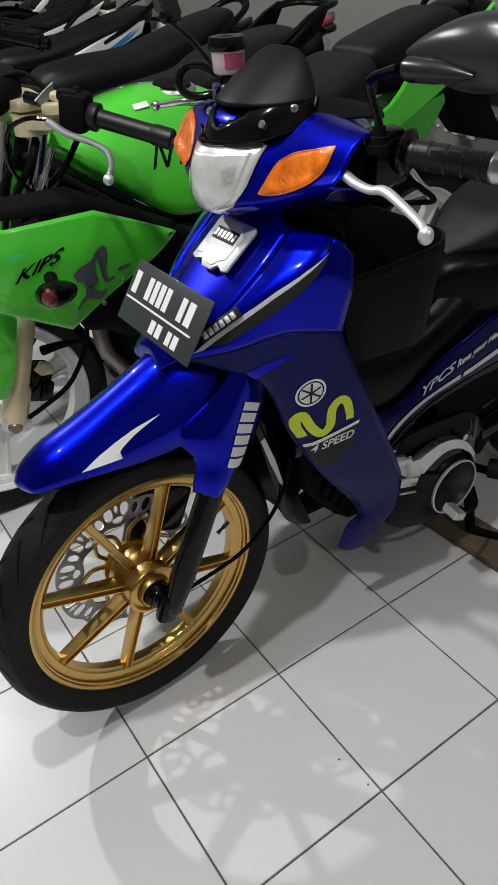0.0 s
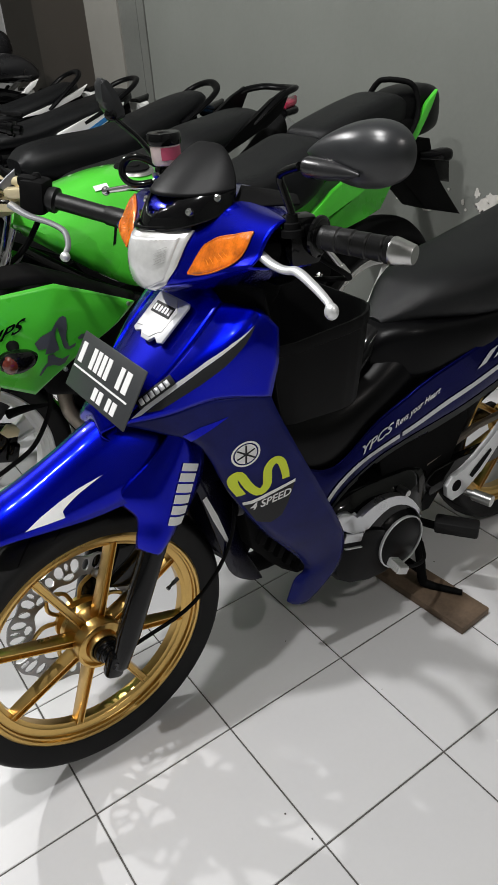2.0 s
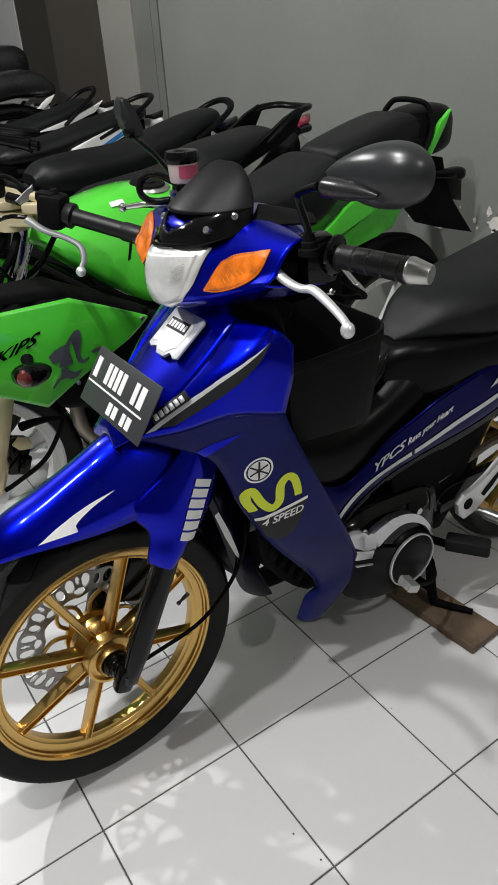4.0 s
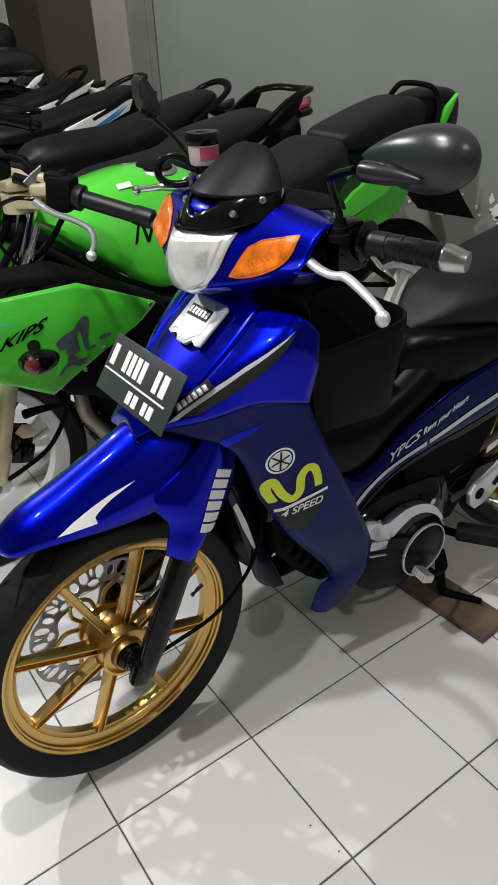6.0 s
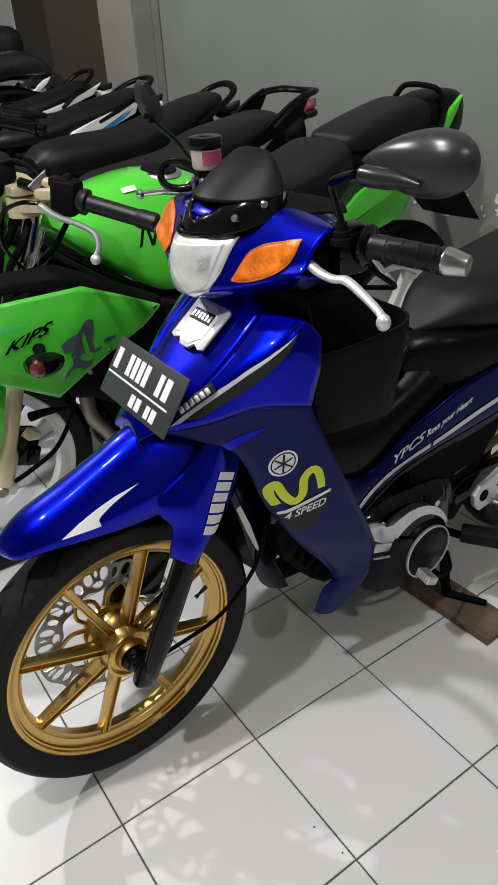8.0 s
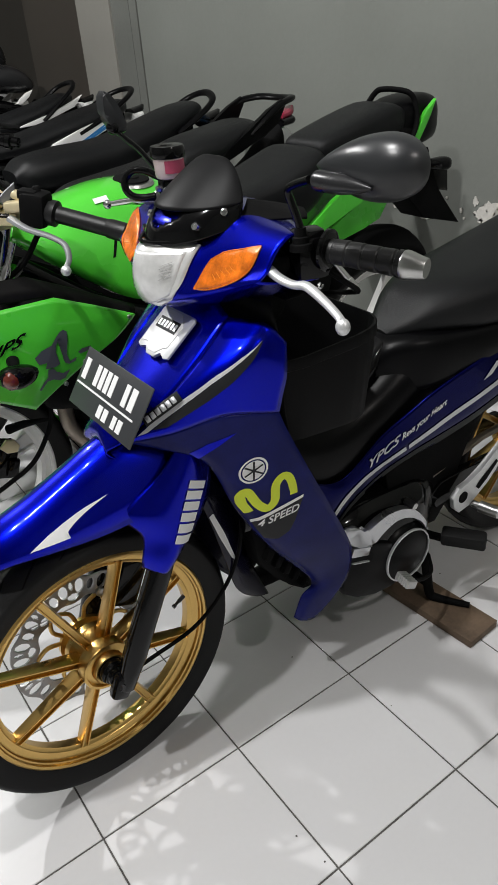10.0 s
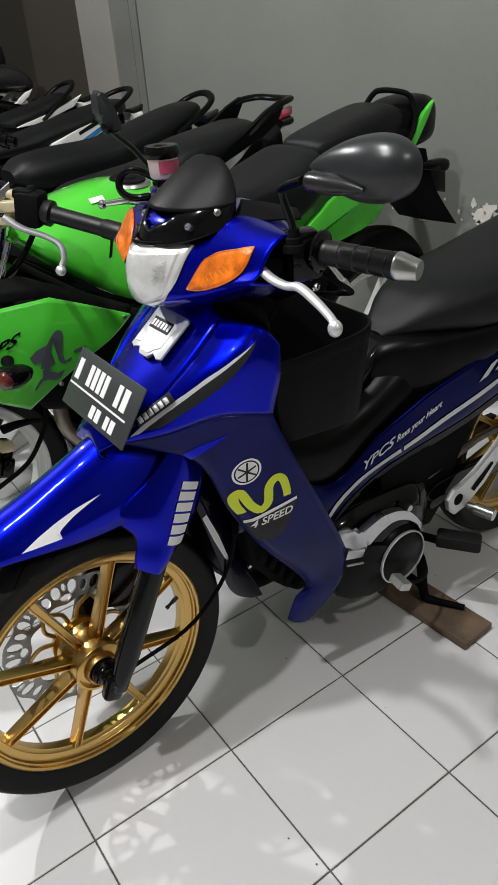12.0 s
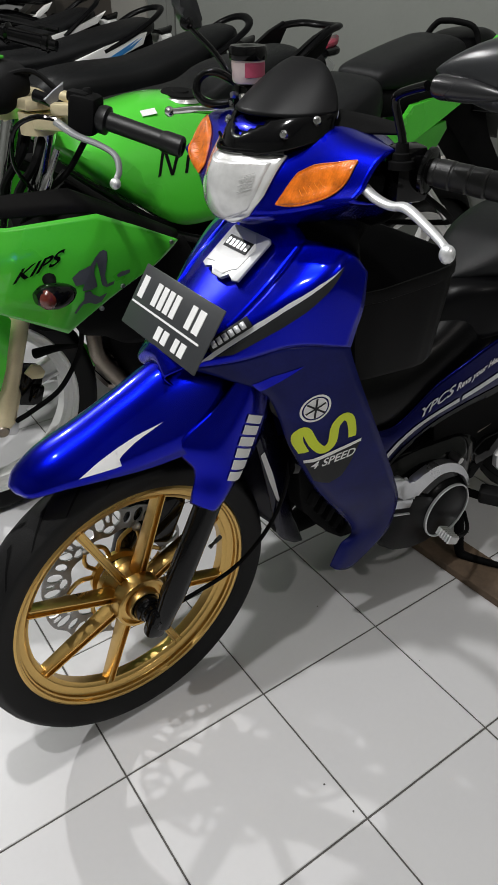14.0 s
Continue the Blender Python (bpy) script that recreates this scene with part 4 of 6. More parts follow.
part("steering_cover", hull([ring((0.15, 0, 0.87), 0.16, 0.12, tilt=0), ring((0.2, 0, 0.88), 0.18, 0.12), ring((0.24, 0, 0.9), 0.14, 0.1)], 8), BLACK, blue)

# frame, tunnel and footwell
part("frame_tunnel", hull([tall(0.13, 0.70, 0.52, 0.12), tall(0.2, 0.63, 0.47, 0.14), tall(0.28, 0.592, 0.44, 0.15), tall(0.36, 0.588, 0.44, 0.155), tall(0.43, 0.612, 0.46, 0.155), tall(0.5, 0.655, 0.5, 0.165), tall(0.58, 0.69, 0.53, 0.17)], 34), SATIN_BLACK, blue)
part("fuel_cap_neck", hull([ring((0.405, 0, 0.60), 0.06, 0.03, 18), ring((0.425, 0, 0.62), 0.075, 0.05, 18), ring((0.455, 0, 0.65), 0.08, 0.06, 18), ring((0.49, 0, 0.68), 0.07, 0.05, 18)], 12), BLACK_GLOSS, blue)
cover_sides = []
for side in (-1, 1):
    body = [[(0.2, -0.075, 0.60), (0.25, -0.08, 0.51), (0.33, -0.083, 0.472), (0.43, -0.088, 0.532), (0.5, -0.098, 0.567), (0.57, -0.106, 0.597), (0.7, -0.12, 0.637), (0.95, -0.13, 0.70), (1.2, -0.11, 0.74), (1.38, -0.06, 0.80)],
            [(0.2, -0.085, 0.52), (0.262, -0.088, 0.45), (0.345, -0.09, 0.449), (0.43, -0.096, 0.485), (0.51, -0.103, 0.512), (0.6, -0.11, 0.545), (0.72, -0.125, 0.575), (0.95, -0.135, 0.635), (1.2, -0.115, 0.7), (1.38, -0.065, 0.765)],
            [(0.22, -0.085, 0.44), (0.292, -0.087, 0.385), (0.36, -0.088, 0.432), (0.43, -0.092, 0.464), (0.51, -0.099, 0.482), (0.6, -0.107, 0.50), (0.72, -0.12, 0.525), (0.95, -0.13, 0.59), (1.2, -0.11, 0.66), (1.38, -0.06, 0.73)],
            [(0.24, -0.08, 0.38), (0.3, -0.08, 0.355), (0.37, -0.082, 0.40), (0.44, -0.085, 0.432), (0.52, -0.09, 0.448), (0.61, -0.098, 0.462), (0.73, -0.11, 0.49), (0.95, -0.12, 0.555), (1.2, -0.1, 0.63), (1.38, -0.055, 0.70)]]
    if side > 0:
        body = mirrored(body)
    cover_sides.append(part("side_cover", net_bm(sheet(body, 22, 60)), BLUE_SHADED, blue, solid=0.003))
side_left = cover_sides[0]
seat_rings = [tall(0.508, 0.712, 0.698, 0.04, 2.2, 40), tall(0.526, 0.73, 0.694, 0.08, 2.3, 40), tall(0.556, 0.752, 0.69, 0.125, 2.4, 40), tall(0.59, 0.774, 0.686, 0.165, 2.5, 40), tall(0.64, 0.79, 0.68, 0.208, 2.6, 40), tall(0.7, 0.798, 0.672, 0.24, 2.9, 40),
              tall(0.8, 0.808, 0.668, 0.262, 3.2, 40), tall(0.9, 0.822, 0.68, 0.266, 3.4, 40), tall(1.0, 0.842, 0.70, 0.254, 3.4, 40), tall(1.14, 0.868, 0.74, 0.23, 3.2, 40), tall(1.28, 0.876, 0.785, 0.19, 3, 40), tall(1.36, 0.86, 0.82, 0.12, 2.6, 40)]
part("seat", hull(seat_rings, 60), VINYL, blue, "black vinyl saddle", angle=30)
part("inner_panel", slab([(0.545, 0.66), (0.55, 0.53), (0.6, 0.5), (0.74, 0.56), (1.0, 0.62), (1.0, 0.68), (0.6, 0.66)], -0.066, 0.066, round_=0.006), BLACK, blue)
part("under_seat_cover", hull([tall(0.468, 0.672, 0.62, 0.07, 3), tall(0.495, 0.70, 0.60, 0.12, 4), tall(0.55, 0.712, 0.585, 0.19, 5), tall(0.64, 0.705, 0.60, 0.226, 6), tall(0.76, 0.70, 0.62, 0.25, 6), tall(1.0, 0.71, 0.66, 0.24, 5), tall(1.25, 0.80, 0.72, 0.18, 4)], 34), SATIN_BLACK, blue, "satin black panel under the saddle")
part("tail_lamp", hull([ring((1.3, 0, 0.77), 0.16, 0.08), ring((1.37, 0, 0.775), 0.13, 0.07), ring((1.41, 0, 0.78), 0.08, 0.04)], 8), RED, blue)
part("rear_mudguard", hull([ring((1.15, 0, 0.62), 0.13, 0.06), ring((1.3, 0, 0.6), 0.14, 0.05), ring((1.4, 0, 0.5), 0.14, 0.03, tilt=60)], 14), BLACK, blue)

# rear wheel and swing arm
rear_wheel = wheel(blue, "rear_wheel", 1.02, 0.28, 0.2255, 0.042, 0.028, 8, 10, GOLD)
part("sprocket", lathe([(0.05, -0.052), (0.09, -0.052), (0.09, -0.048), (0.05, -0.048)], 60, closed=True), GOLD, rear_wheel)
for side in (-1, 1):
    arm = slab([(0.60, 0.295), (0.64, 0.325), (0.72, 0.325), (1.03, 0.305), (1.05, 0.28), (1.02, 0.262), (0.7, 0.268), (0.63, 0.258)], 0.068 * side - 0.011, 0.068 * side + 0.011, round_=0.004)
    part("swing_arm", arm, BLACK_GLOSS, blue)
    part("shock_absorber", rod((0.97, 0.09 * side, 0.33), (0.86, 0.1 * side, 0.6), [(0, 0.015), (0.3, 0.015)] + [(0.3 + 0.05 * k, 0.026 if k % 2 else 0.02) for k in range(13)] + [(0.95, 0.016), (1, 0.016)], 18), BLACK, blue)
part("frame_plate", slab([(0.46, 0.46), (0.55, 0.49), (0.66, 0.51), (0.73, 0.49), (0.75, 0.42), (0.70, 0.34), (0.675, 0.25), (0.64, 0.21), (0.56, 0.22), (0.48, 0.36)], -0.07, -0.045, round_=0.006), BLACK, blue)
part("inner_mudguard", net_bm(sheet(arch([((0.70, 0.36), (0.72, 0.34), 0.05), ((0.74, 0.47), (0.76, 0.44), 0.055), ((0.83, 0.56), (0.84, 0.52), 0.06), ((0.96, 0.595), (0.96, 0.56), 0.06)]), 18)), BLACK, blue, solid=0.003)
part("chain", tube([(0.62, -0.062, 0.345), (0.8, -0.058, 0.375), (1.02, -0.052, 0.37)], 0.009, 8), PIPE, blue)

# engine
engine = part("engine", hull([ring((0.27, 0, 0.28), 0.12, 0.10, 24, 3), ring((0.33, 0, 0.27), 0.19, 0.2, 24, 3.4), ring((0.42, 0, 0.265), 0.215, 0.24, 24, 3.6), ring((0.54, 0, 0.265), 0.215, 0.23, 24, 3.4), ring((0.62, 0, 0.28), 0.15, 0.16, 24, 3)], 24), BLACK_GLOSS, blue, "black two-stroke engine")
cylinder = part("cylinder", block((0.25, 0, 0.34), (0.13, 0.13, 0.12), 0.012, (0, -20, 0)), BLACK, engine)
for k in range(6):
    part("cooling_fin", block((0.315 - 0.02 * k, 0, 0.36 - 0.008 * k), (0.008, 0.17, 0.145), 0.003, (0, -20, 0)), BLACK, engine)
part("radiator_guard", slab([(0.115, 0.47), (0.13, 0.36), (0.15, 0.335), (0.17, 0.315), (0.2, 0.27), (0.235, 0.24), (0.30, 0.23), (0.32, 0.35), (0.24, 0.46)], -0.075, -0.02, round_=0.006), BLACK, engine)
for k in range(5):
    part("cylinder_fin", block((0.15 + 0.02 * k, -0.078, 0.385 - 0.027 * k), (0.016, 0.02, 0.03), 0.004, (0, 30, 0)), BLACK, engine)
part("carburettor", block((0.36, -0.03, 0.43), (0.08, 0.08, 0.07), 0.015), BLACK, engine)
part("sump_plate", slab([(0.318, 0.30), (0.306, 0.235), (0.312, 0.205), (0.345, 0.178), (0.40, 0.156), (0.45, 0.15), (0.5, 0.16), (0.5, 0.25), (0.4, 0.30)], -0.118, -0.07, round_=0.008), SATIN_BLACK, engine)
mag = part("magneto_cover", lathe([(0, -0.124), (0.058, -0.124), (0.064, -0.12), (0.074, -0.112), (0.08, -0.1), (0.08, -0.06)], 48, (0.492, 0, 0.222)), SATIN_BLACK, engine)
part("cover_ring", lathe([(0.0625, -0.1255), (0.064, -0.1262), (0.0658, -0.1245), (0.065, -0.119), (0.0628, -0.119)], 60, (0.492, 0, 0.222), closed=True), ALLOY, mag)
arc = [tuple(p) for p in spline([(0.370, 0.350), (0.385, 0.356), (0.403, 0.361), (0.429, 0.365), (0.462, 0.360), (0.490, 0.348), (0.515, 0.329), (0.537, 0.300), (0.550, 0.277)], 26)] + [(0.555, 0.261), (0.549, 0.261)]
arc += [tuple(p) for p in spline([(0.544, 0.271), (0.529, 0.295), (0.507, 0.315), (0.481, 0.330), (0.453, 0.336), (0.429, 0.331), (0.405, 0.320), (0.385, 0.307), (0.377, 0.305)], 26)]
arc += [(0.347, 0.318), (0.309, 0.342), (0.303, 0.371), (0.318, 0.379), (0.336, 0.376), (0.346, 0.367), (0.357, 0.355), (0.365, 0.346)]
crank = part("crankcase_cover", slab(arc, -0.124, -0.106, round_=0.007), CASE_ALLOY, engine, "cast aluminium crankcase cover")
part("cover_badge", block((0.350, -0.118, 0.305), (0.052, 0.012, 0.021), 0.003, (0, 20, 0)), CASE_ALLOY, engine)
part("cover_badge", block((0.351, -0.118, 0.277), (0.05, 0.01, 0.003), 0.001, (0, 20, 0)), ALLOY, engine)
part("case_bolt", lathe([(0, -0.128), (0.008, -0.128), (0.009, -0.118), (0.009, -0.1)], 6, (0.5, 0, 0.352)), STEEL, engine)
for k in range(3):
    part("engine_hose", tube([(0.16, -0.05 + 0.03 * k, 0.46), (0.2, -0.06 + 0.02 * k, 0.38), (0.27, -0.08 + 0.02 * k, 0.35 + 0.02 * k), (0.36, -0.07, 0.40 + 0.015 * k)], 0.008, 8, 16), BLACK_GLOSS, engine)
shift = part("gear_lever", tube([(0.575, -0.11, 0.17), (0.54, -0.15, 0.165), (0.47, -0.178, 0.2), (0.405, -0.188, 0.25)], 0.0045, 8, 14), BLACK, blue)
peg = part("gear_peg", block((0.402, -0.2, 0.254), (0.026, 0.04, 0.018), 0.003, (0, 24, -8)), STEEL, shift, "knurled steel foot peg")
knurl = bmesh.new()
for a in range(5):
    for b in range(6):
        for face in (0, 1):
            du, dv = -0.0096 + 0.0048 * a, -0.0160 + 0.0064 * b
            tip = bmesh.ops.create_cone(knurl, cap_ends=False, segments=4, radius1=0.0032, radius2=0.0009, depth=0.0011)["verts"]
            at = pose(du, dv, 0.0094) if face == 0 else pose(-0.0134, dv, -0.0064 + 0.0032 * a, 0, -90, 0)
            bmesh.ops.transform(knurl, matrix=pose(0.402, -0.2, 0.254, 0, 24, -8) @ at, verts=tip)
part("knurling", knurl, STEEL, peg)
foot = part("foot_peg", block((0.645, -0.15, 0.205), (0.042, 0.1, 0.032), 0.007, (0, 0, 35)), RUBBER, blue)
part("foot_peg_bar", tube([(0.60, -0.05, 0.19), (0.62, -0.11, 0.195), (0.64, -0.14, 0.21)], 0.01, 10), BLACK, blue)
bracket = [(x - 0.022, z - 0.006) for x, z in [(0.65, 0.315), (0.668, 0.335), (0.70, 0.335), (0.74, 0.352), (0.80, 0.392), (0.845, 0.44), (0.86, 0.43), (0.835, 0.37), (0.77, 0.31), (0.71, 0.27), (0.675, 0.265), (0.655, 0.285)]]
holder = part("passenger_peg_bracket", slab(bracket, -0.125, -0.112, round_=0.003), ALLOY, blue, "cast aluminium foot peg bracket with holes")
part("bracket_hole", lathe([(0, -0.1265), (0.014, -0.1265), (0.015, -0.124)], 20, (0.661, 0, 0.299)), BLACK, holder)
part("bracket_hole", slab([(0.703, 0.309), (0.716, 0.322), (0.768, 0.356), (0.773, 0.349), (0.738, 0.316), (0.713, 0.299)], -0.1268, -0.124), BLACK, holder)
part("passenger_peg", rod((0.70, -0.12, 0.262), (0.715, -0.185, 0.262), [(0, 0.008), (0.3, 0.009), (0.32, 0.014), (1, 0.014)], 12), STEEL, holder)
stand = tube([(0.60, -0.05, 0.2), (0.598, -0.085, 0.12), (0.594, -0.105, 0.043), (0.602, -0.125, 0.031), (0.64, -0.19, 0.031)], [0.012, 0.012, 0.012, 0.010, 0.007], 10, 16)
tube([(0.60, 0.05, 0.2), (0.598, 0.085, 0.12), (0.596, 0.1, 0.034)], 0.012, 10, 8, bm=stand)
tube([(0.597, -0.095, 0.06), (0.597, 0.095, 0.06)], 0.01, 8, bm=stand)
part("centre_stand", stand, BLACK, blue)
part("exhaust_pipe", tube([(0.22, 0.03, 0.33), (0.17, 0.05, 0.24), (0.25, 0.09, 0.16), (0.45, 0.13, 0.15), (0.75, 0.15, 0.2), (1.15, 0.16, 0.32)], [0.017, 0.018, 0.025, 0.04, 0.042, 0.035], 14, 30), BLACK, blue)
part("horn", lathe([(0, 0.0), (0.035, 0.0), (0.038, 0.01), (0.03, 0.025), (0, 0.03)], 24, (0.1, -0.05, 0.48), axis="x"), BLACK_GLOSS, blue)

# number plate (characters as plain bars) and emblem
plate = part("number_plate", block((0, 0, 0), (0.218, 0.0025, 0.098), 0.0012), PLATE, blue, "dark number plate with pale bars")
PLATE_POSE = pose(-0.0745, 0.004, 0.7705, 0, 0, -90) @ pose(0, 0, 0, -34, 0, 0)
plate.matrix_basis = PLATE_POSE

# ---- the green sports motorcycle beside it ----
green = thing("motorcycle", (0, 0.88, 0), "bright green sports motorcycle with white wheels and gold fork", "motorcycle", "parked motorcycles")
green_wheel = wheel(green, "front_wheel", -0.21, 0.29, 0.232, 0.05, 0.036, 3, 18, WHITE_PAINT, spoke_w=0.055)
part("brake_disc", lathe([(0.1, 0.06), (0.14, 0.06), (0.14, 0.064), (0.1, 0.064)], 60, closed=True), STEEL, green_wheel)
for side in (-1, 1):
    leg = part("fork_leg", rod((-0.20, 0.1 * side, 0.29), (-0.09, 0.1 * side, 0.60), [(0, 0.024), (0.05, 0.031), (0.25, 0.032), (0.3, 0.025), (1, 0.024)], 24), BRONZE, green)
    part("fork_tube", rod((-0.09, 0.1 * side, 0.60), (0.02, 0.1 * side, 0.93), [(0, 0.02), (1, 0.02)], 20), CHROME, leg)
    part("fork_foot", block((-0.195, 0.1 * side, 0.285), (0.07, 0.03, 0.045), 0.012, (0, 20, 0)), ALLOY, leg)
    part("axle_bolt", lathe([(0, 0.128 * side), (0.012, 0.128 * side), (0.016, 0.122 * side), (0.018, 0.11 * side)], 20, (-0.205, 0, 0.285)), PIPE, leg)
    guard = slab([(-0.265, 0.60), (-0.16, 0.62), (-0.137, 0.55), (-0.172, 0.44), (-0.19, 0.395), (-0.21, 0.375), (-0.255, 0.38)], 0.128 * side - 0.004, 0.128 * side + 0.004, round_=0.003)
    part("fork_guard", guard, GREEN, green)
part("front_mudguard", net_bm(sheet(arch([((-0.45, 0.56), (-0.44, 0.52), 0.05), ((-0.34, 0.62), (-0.34, 0.55), 0.075), ((-0.24, 0.64), (-0.24, 0.56), 0.078), ((-0.16, 0.625), (-0.16, 0.56), 0.06)]), 24)), GREEN, green, solid=0.004)
cal = block((-0.11, -0.055, 0.35), (0.06, 0.05, 0.1), 0.014, (0, 20, 0))
block((-0.1, -0.08, 0.33), (0.03, 0.02, 0.05), 0.006, (0, 20, 0), bm=cal)
part("brake_caliper", cal, BLACK_GLOSS, green)
part("caliper_bracket", slab([(-0.12, 0.395), (-0.10, 0.412), (-0.08, 0.405), (-0.07, 0.385), (-0.08, 0.37), (-0.105, 0.375)], -0.088, -0.078, round_=0.004), BRONZE, green)
part("brake_hose", tube([(0.01, -0.15, 0.58), (0.005, -0.16, 0.5), (-0.01, -0.155, 0.44), (-0.06, -0.14, 0.36), (-0.13, -0.13, 0.32), (-0.17, -0.12, 0.30)], 0.006, 8, 24), BLACK, green)
part("caliper_hose", tube([(-0.09, -0.09, 0.44), (-0.05, -0.12, 0.455), (0.0, -0.15, 0.46)], [0.012, 0.009, 0.004], 10, 10), BLACK, green)

fairing_net = [[(-0.235, -0.195, 0.79), (-0.19, -0.21, 0.783), (-0.136, -0.222, 0.775), (0.045, -0.232, 0.774), (0.14, -0.228, 0.73), (0.228, -0.222, 0.686)],
               [(-0.235, -0.205, 0.728), (-0.19, -0.222, 0.722), (-0.14, -0.232, 0.715), (0.02, -0.24, 0.69), (0.12, -0.234, 0.69), (0.226, -0.224, 0.678)],
               [(-0.24, -0.2, 0.655), (-0.2, -0.215, 0.648), (-0.165, -0.224, 0.64), (-0.02, -0.234, 0.60), (0.07, -0.23, 0.61), (0.17, -0.226, 0.64)],
               [(-0.24, -0.19, 0.635), (-0.21, -0.204, 0.622), (-0.178, -0.214, 0.606), (-0.048, -0.222, 0.532), (0.005, -0.224, 0.562), (0.09, -0.224, 0.605)]]
fairings = []
for side in (-1, 1):
    net = fairing_net if side < 0 else [row[2:] for row in mirrored(fairing_net)]
    fairings.append(part("side_fairing", net_bm(sheet(straight(net, 46), 22)), GREEN, green, solid=0.004))
    top = [[(-0.22, -0.19, 0.838), (-0.16, -0.2, 0.832), (0.0, -0.205, 0.826), (0.1, -0.2, 0.775), (0.24, -0.2, 0.70)], [(-0.22, -0.2, 0.818), (-0.16, -0.21, 0.81), (0.02, -0.222, 0.80), (0.12, -0.215, 0.752), (0.24, -0.21, 0.692)],
           [(-0.22, -0.2, 0.80), (-0.16, -0.214, 0.793), (0.03, -0.228, 0.777), (0.13, -0.224, 0.733), (0.23, -0.218, 0.684)]]
    if side > 0:
        top = [row[2:] for row in mirrored(top)]
    part("inner_fairing", net_bm(sheet(straight(top, 25), 12)), CARBON, green, "black carbon-look inner fairing", solid=0.004)
    low = [[(-0.03, -0.2, 0.55), (0.06, -0.21, 0.60), (0.17, -0.212, 0.65), (0.26, -0.2, 0.68)], [(0.0, -0.18, 0.50), (0.09, -0.2, 0.52), (0.2, -0.205, 0.56), (0.3, -0.2, 0.60)],
           [(0.06, -0.15, 0.47), (0.12, -0.17, 0.44), (0.22, -0.19, 0.45), (0.32, -0.19, 0.48)]]
    if side > 0:
        low = mirrored(low)
    part("lower_duct", net_bm(sheet(low, 12, 16)), BLACK, green, solid=0.004)
    for q in ((0.213, -0.227, 0.683), (0.03, -0.235, 0.575), (0.085, -0.231, 0.612)):
        part("fairing_bolt", lathe([(0, -0.003), (0.004, -0.003), (0.0055, 0), (0.0055, 0.003)], 12, (q[0], q[1] * -side, q[2])), STEEL, green)
    sig = part("turn_signal", hull([ring((-0.125, -0.285 * -side, 0.652), 0.028, 0.022, 16), ring((-0.11, -0.288 * -side, 0.652), 0.044, 0.044, 16), ring((-0.085, -0.288 * -side, 0.65), 0.05, 0.05, 16), ring((-0.055, -0.284 * -side, 0.648), 0.034, 0.036, 16), ring((-0.04, -0.28 * -side, 0.647), 0.01, 0.012, 16)], 16), BLACK_GLOSS, green)
    part("signal_lens", ball((-0.103, -0.2925 * -side, 0.651), (0.021, 0.0235, 0.0235)), DIM_RED, sig)
    part("signal_stalk", rod((-0.075, -0.235 * -side, 0.665), (-0.085, -0.28 * -side, 0.655), [(0, 0.014), (0.5, 0.011), (1, 0.012)], 14), BLACK, sig)
fairing_left = fairings[0]


def tank_section(x, top, edge, w):
    """A ring round the tank: crowned top, sloping flank, tucked lower edge."""
    h = top - edge
    half = [(0.0, top), (0.3 * w, top - 0.003), (0.56 * w, top - 0.013 - 0.03 * h), (0.77 * w, top - 0.035 - 0.1 * h), (0.88 * w, top - 0.3 * h - 0.02), (0.94 * w, top - 0.5 * h - 0.012),
            (0.985 * w, top - 0.72 * h), (w, top - 0.88 * h), (0.985 * w, top - 0.97 * h), (0.94 * w, edge - 0.004), (0.8 * w, edge - 0.008), (0.5 * w, edge - 0.01)]
    half = [(y, max(z, edge - 0.01)) for y, z in half]
    return [(x, y, z) for y, z in half] + [(x, 0.0, edge - 0.01)] + [(x, -y, z) for y, z in half[:0:-1]]


tank = part("fuel_tank", hull([tank_section(*row) for row in ((0.035, 0.89, 0.872, 0.07), (0.055, 0.9, 0.862, 0.11), (0.09, 0.912, 0.826, 0.14), (0.14, 0.922, 0.786, 0.148), (0.19, 0.931, 0.748, 0.152), (0.24, 0.94, 0.713, 0.155),
                                                              (0.29, 0.946, 0.69, 0.157), (0.35, 0.946, 0.686, 0.155), (0.42, 0.936, 0.69, 0.148), (0.5, 0.9, 0.7, 0.125), (0.57, 0.86, 0.75, 0.09))], 48), GREEN, green)
cap = part("filler_cap", lathe([(0, 0.012), (0.03, 0.012), (0.034, 0.008), (0.052, 0.007), (0.056, 0.0), (0, 0)], 40, axis="z"), STEEL, green)
cap.matrix_basis = pose(0.364, -0.032, 0.934, 7, 2, 0)
part("cap_centre", lathe([(0, 0.016), (0.018, 0.016), (0.02, 0.013), (0.043, 0.0115), (0.044, 0.008), (0, 0.008)], 36, axis="z"), BLACK, cap)
part("warning_label", block((0.252, -0.089, 0.9215), (0.034, 0.017, 0.001), 0.0, (32, -6, -8)), WHITE, green)
part("rider_seat", hull([tall(0.52, 0.86, 0.82, 0.14), tall(0.6, 0.868, 0.76, 0.24, 4), tall(0.72, 0.885, 0.75, 0.26, 5), tall(0.82, 0.915, 0.76, 0.27, 5), tall(0.90, 0.94, 0.80, 0.25, 5), tall(0.94, 0.93, 0.83, 0.2)], 30), VINYL, green)
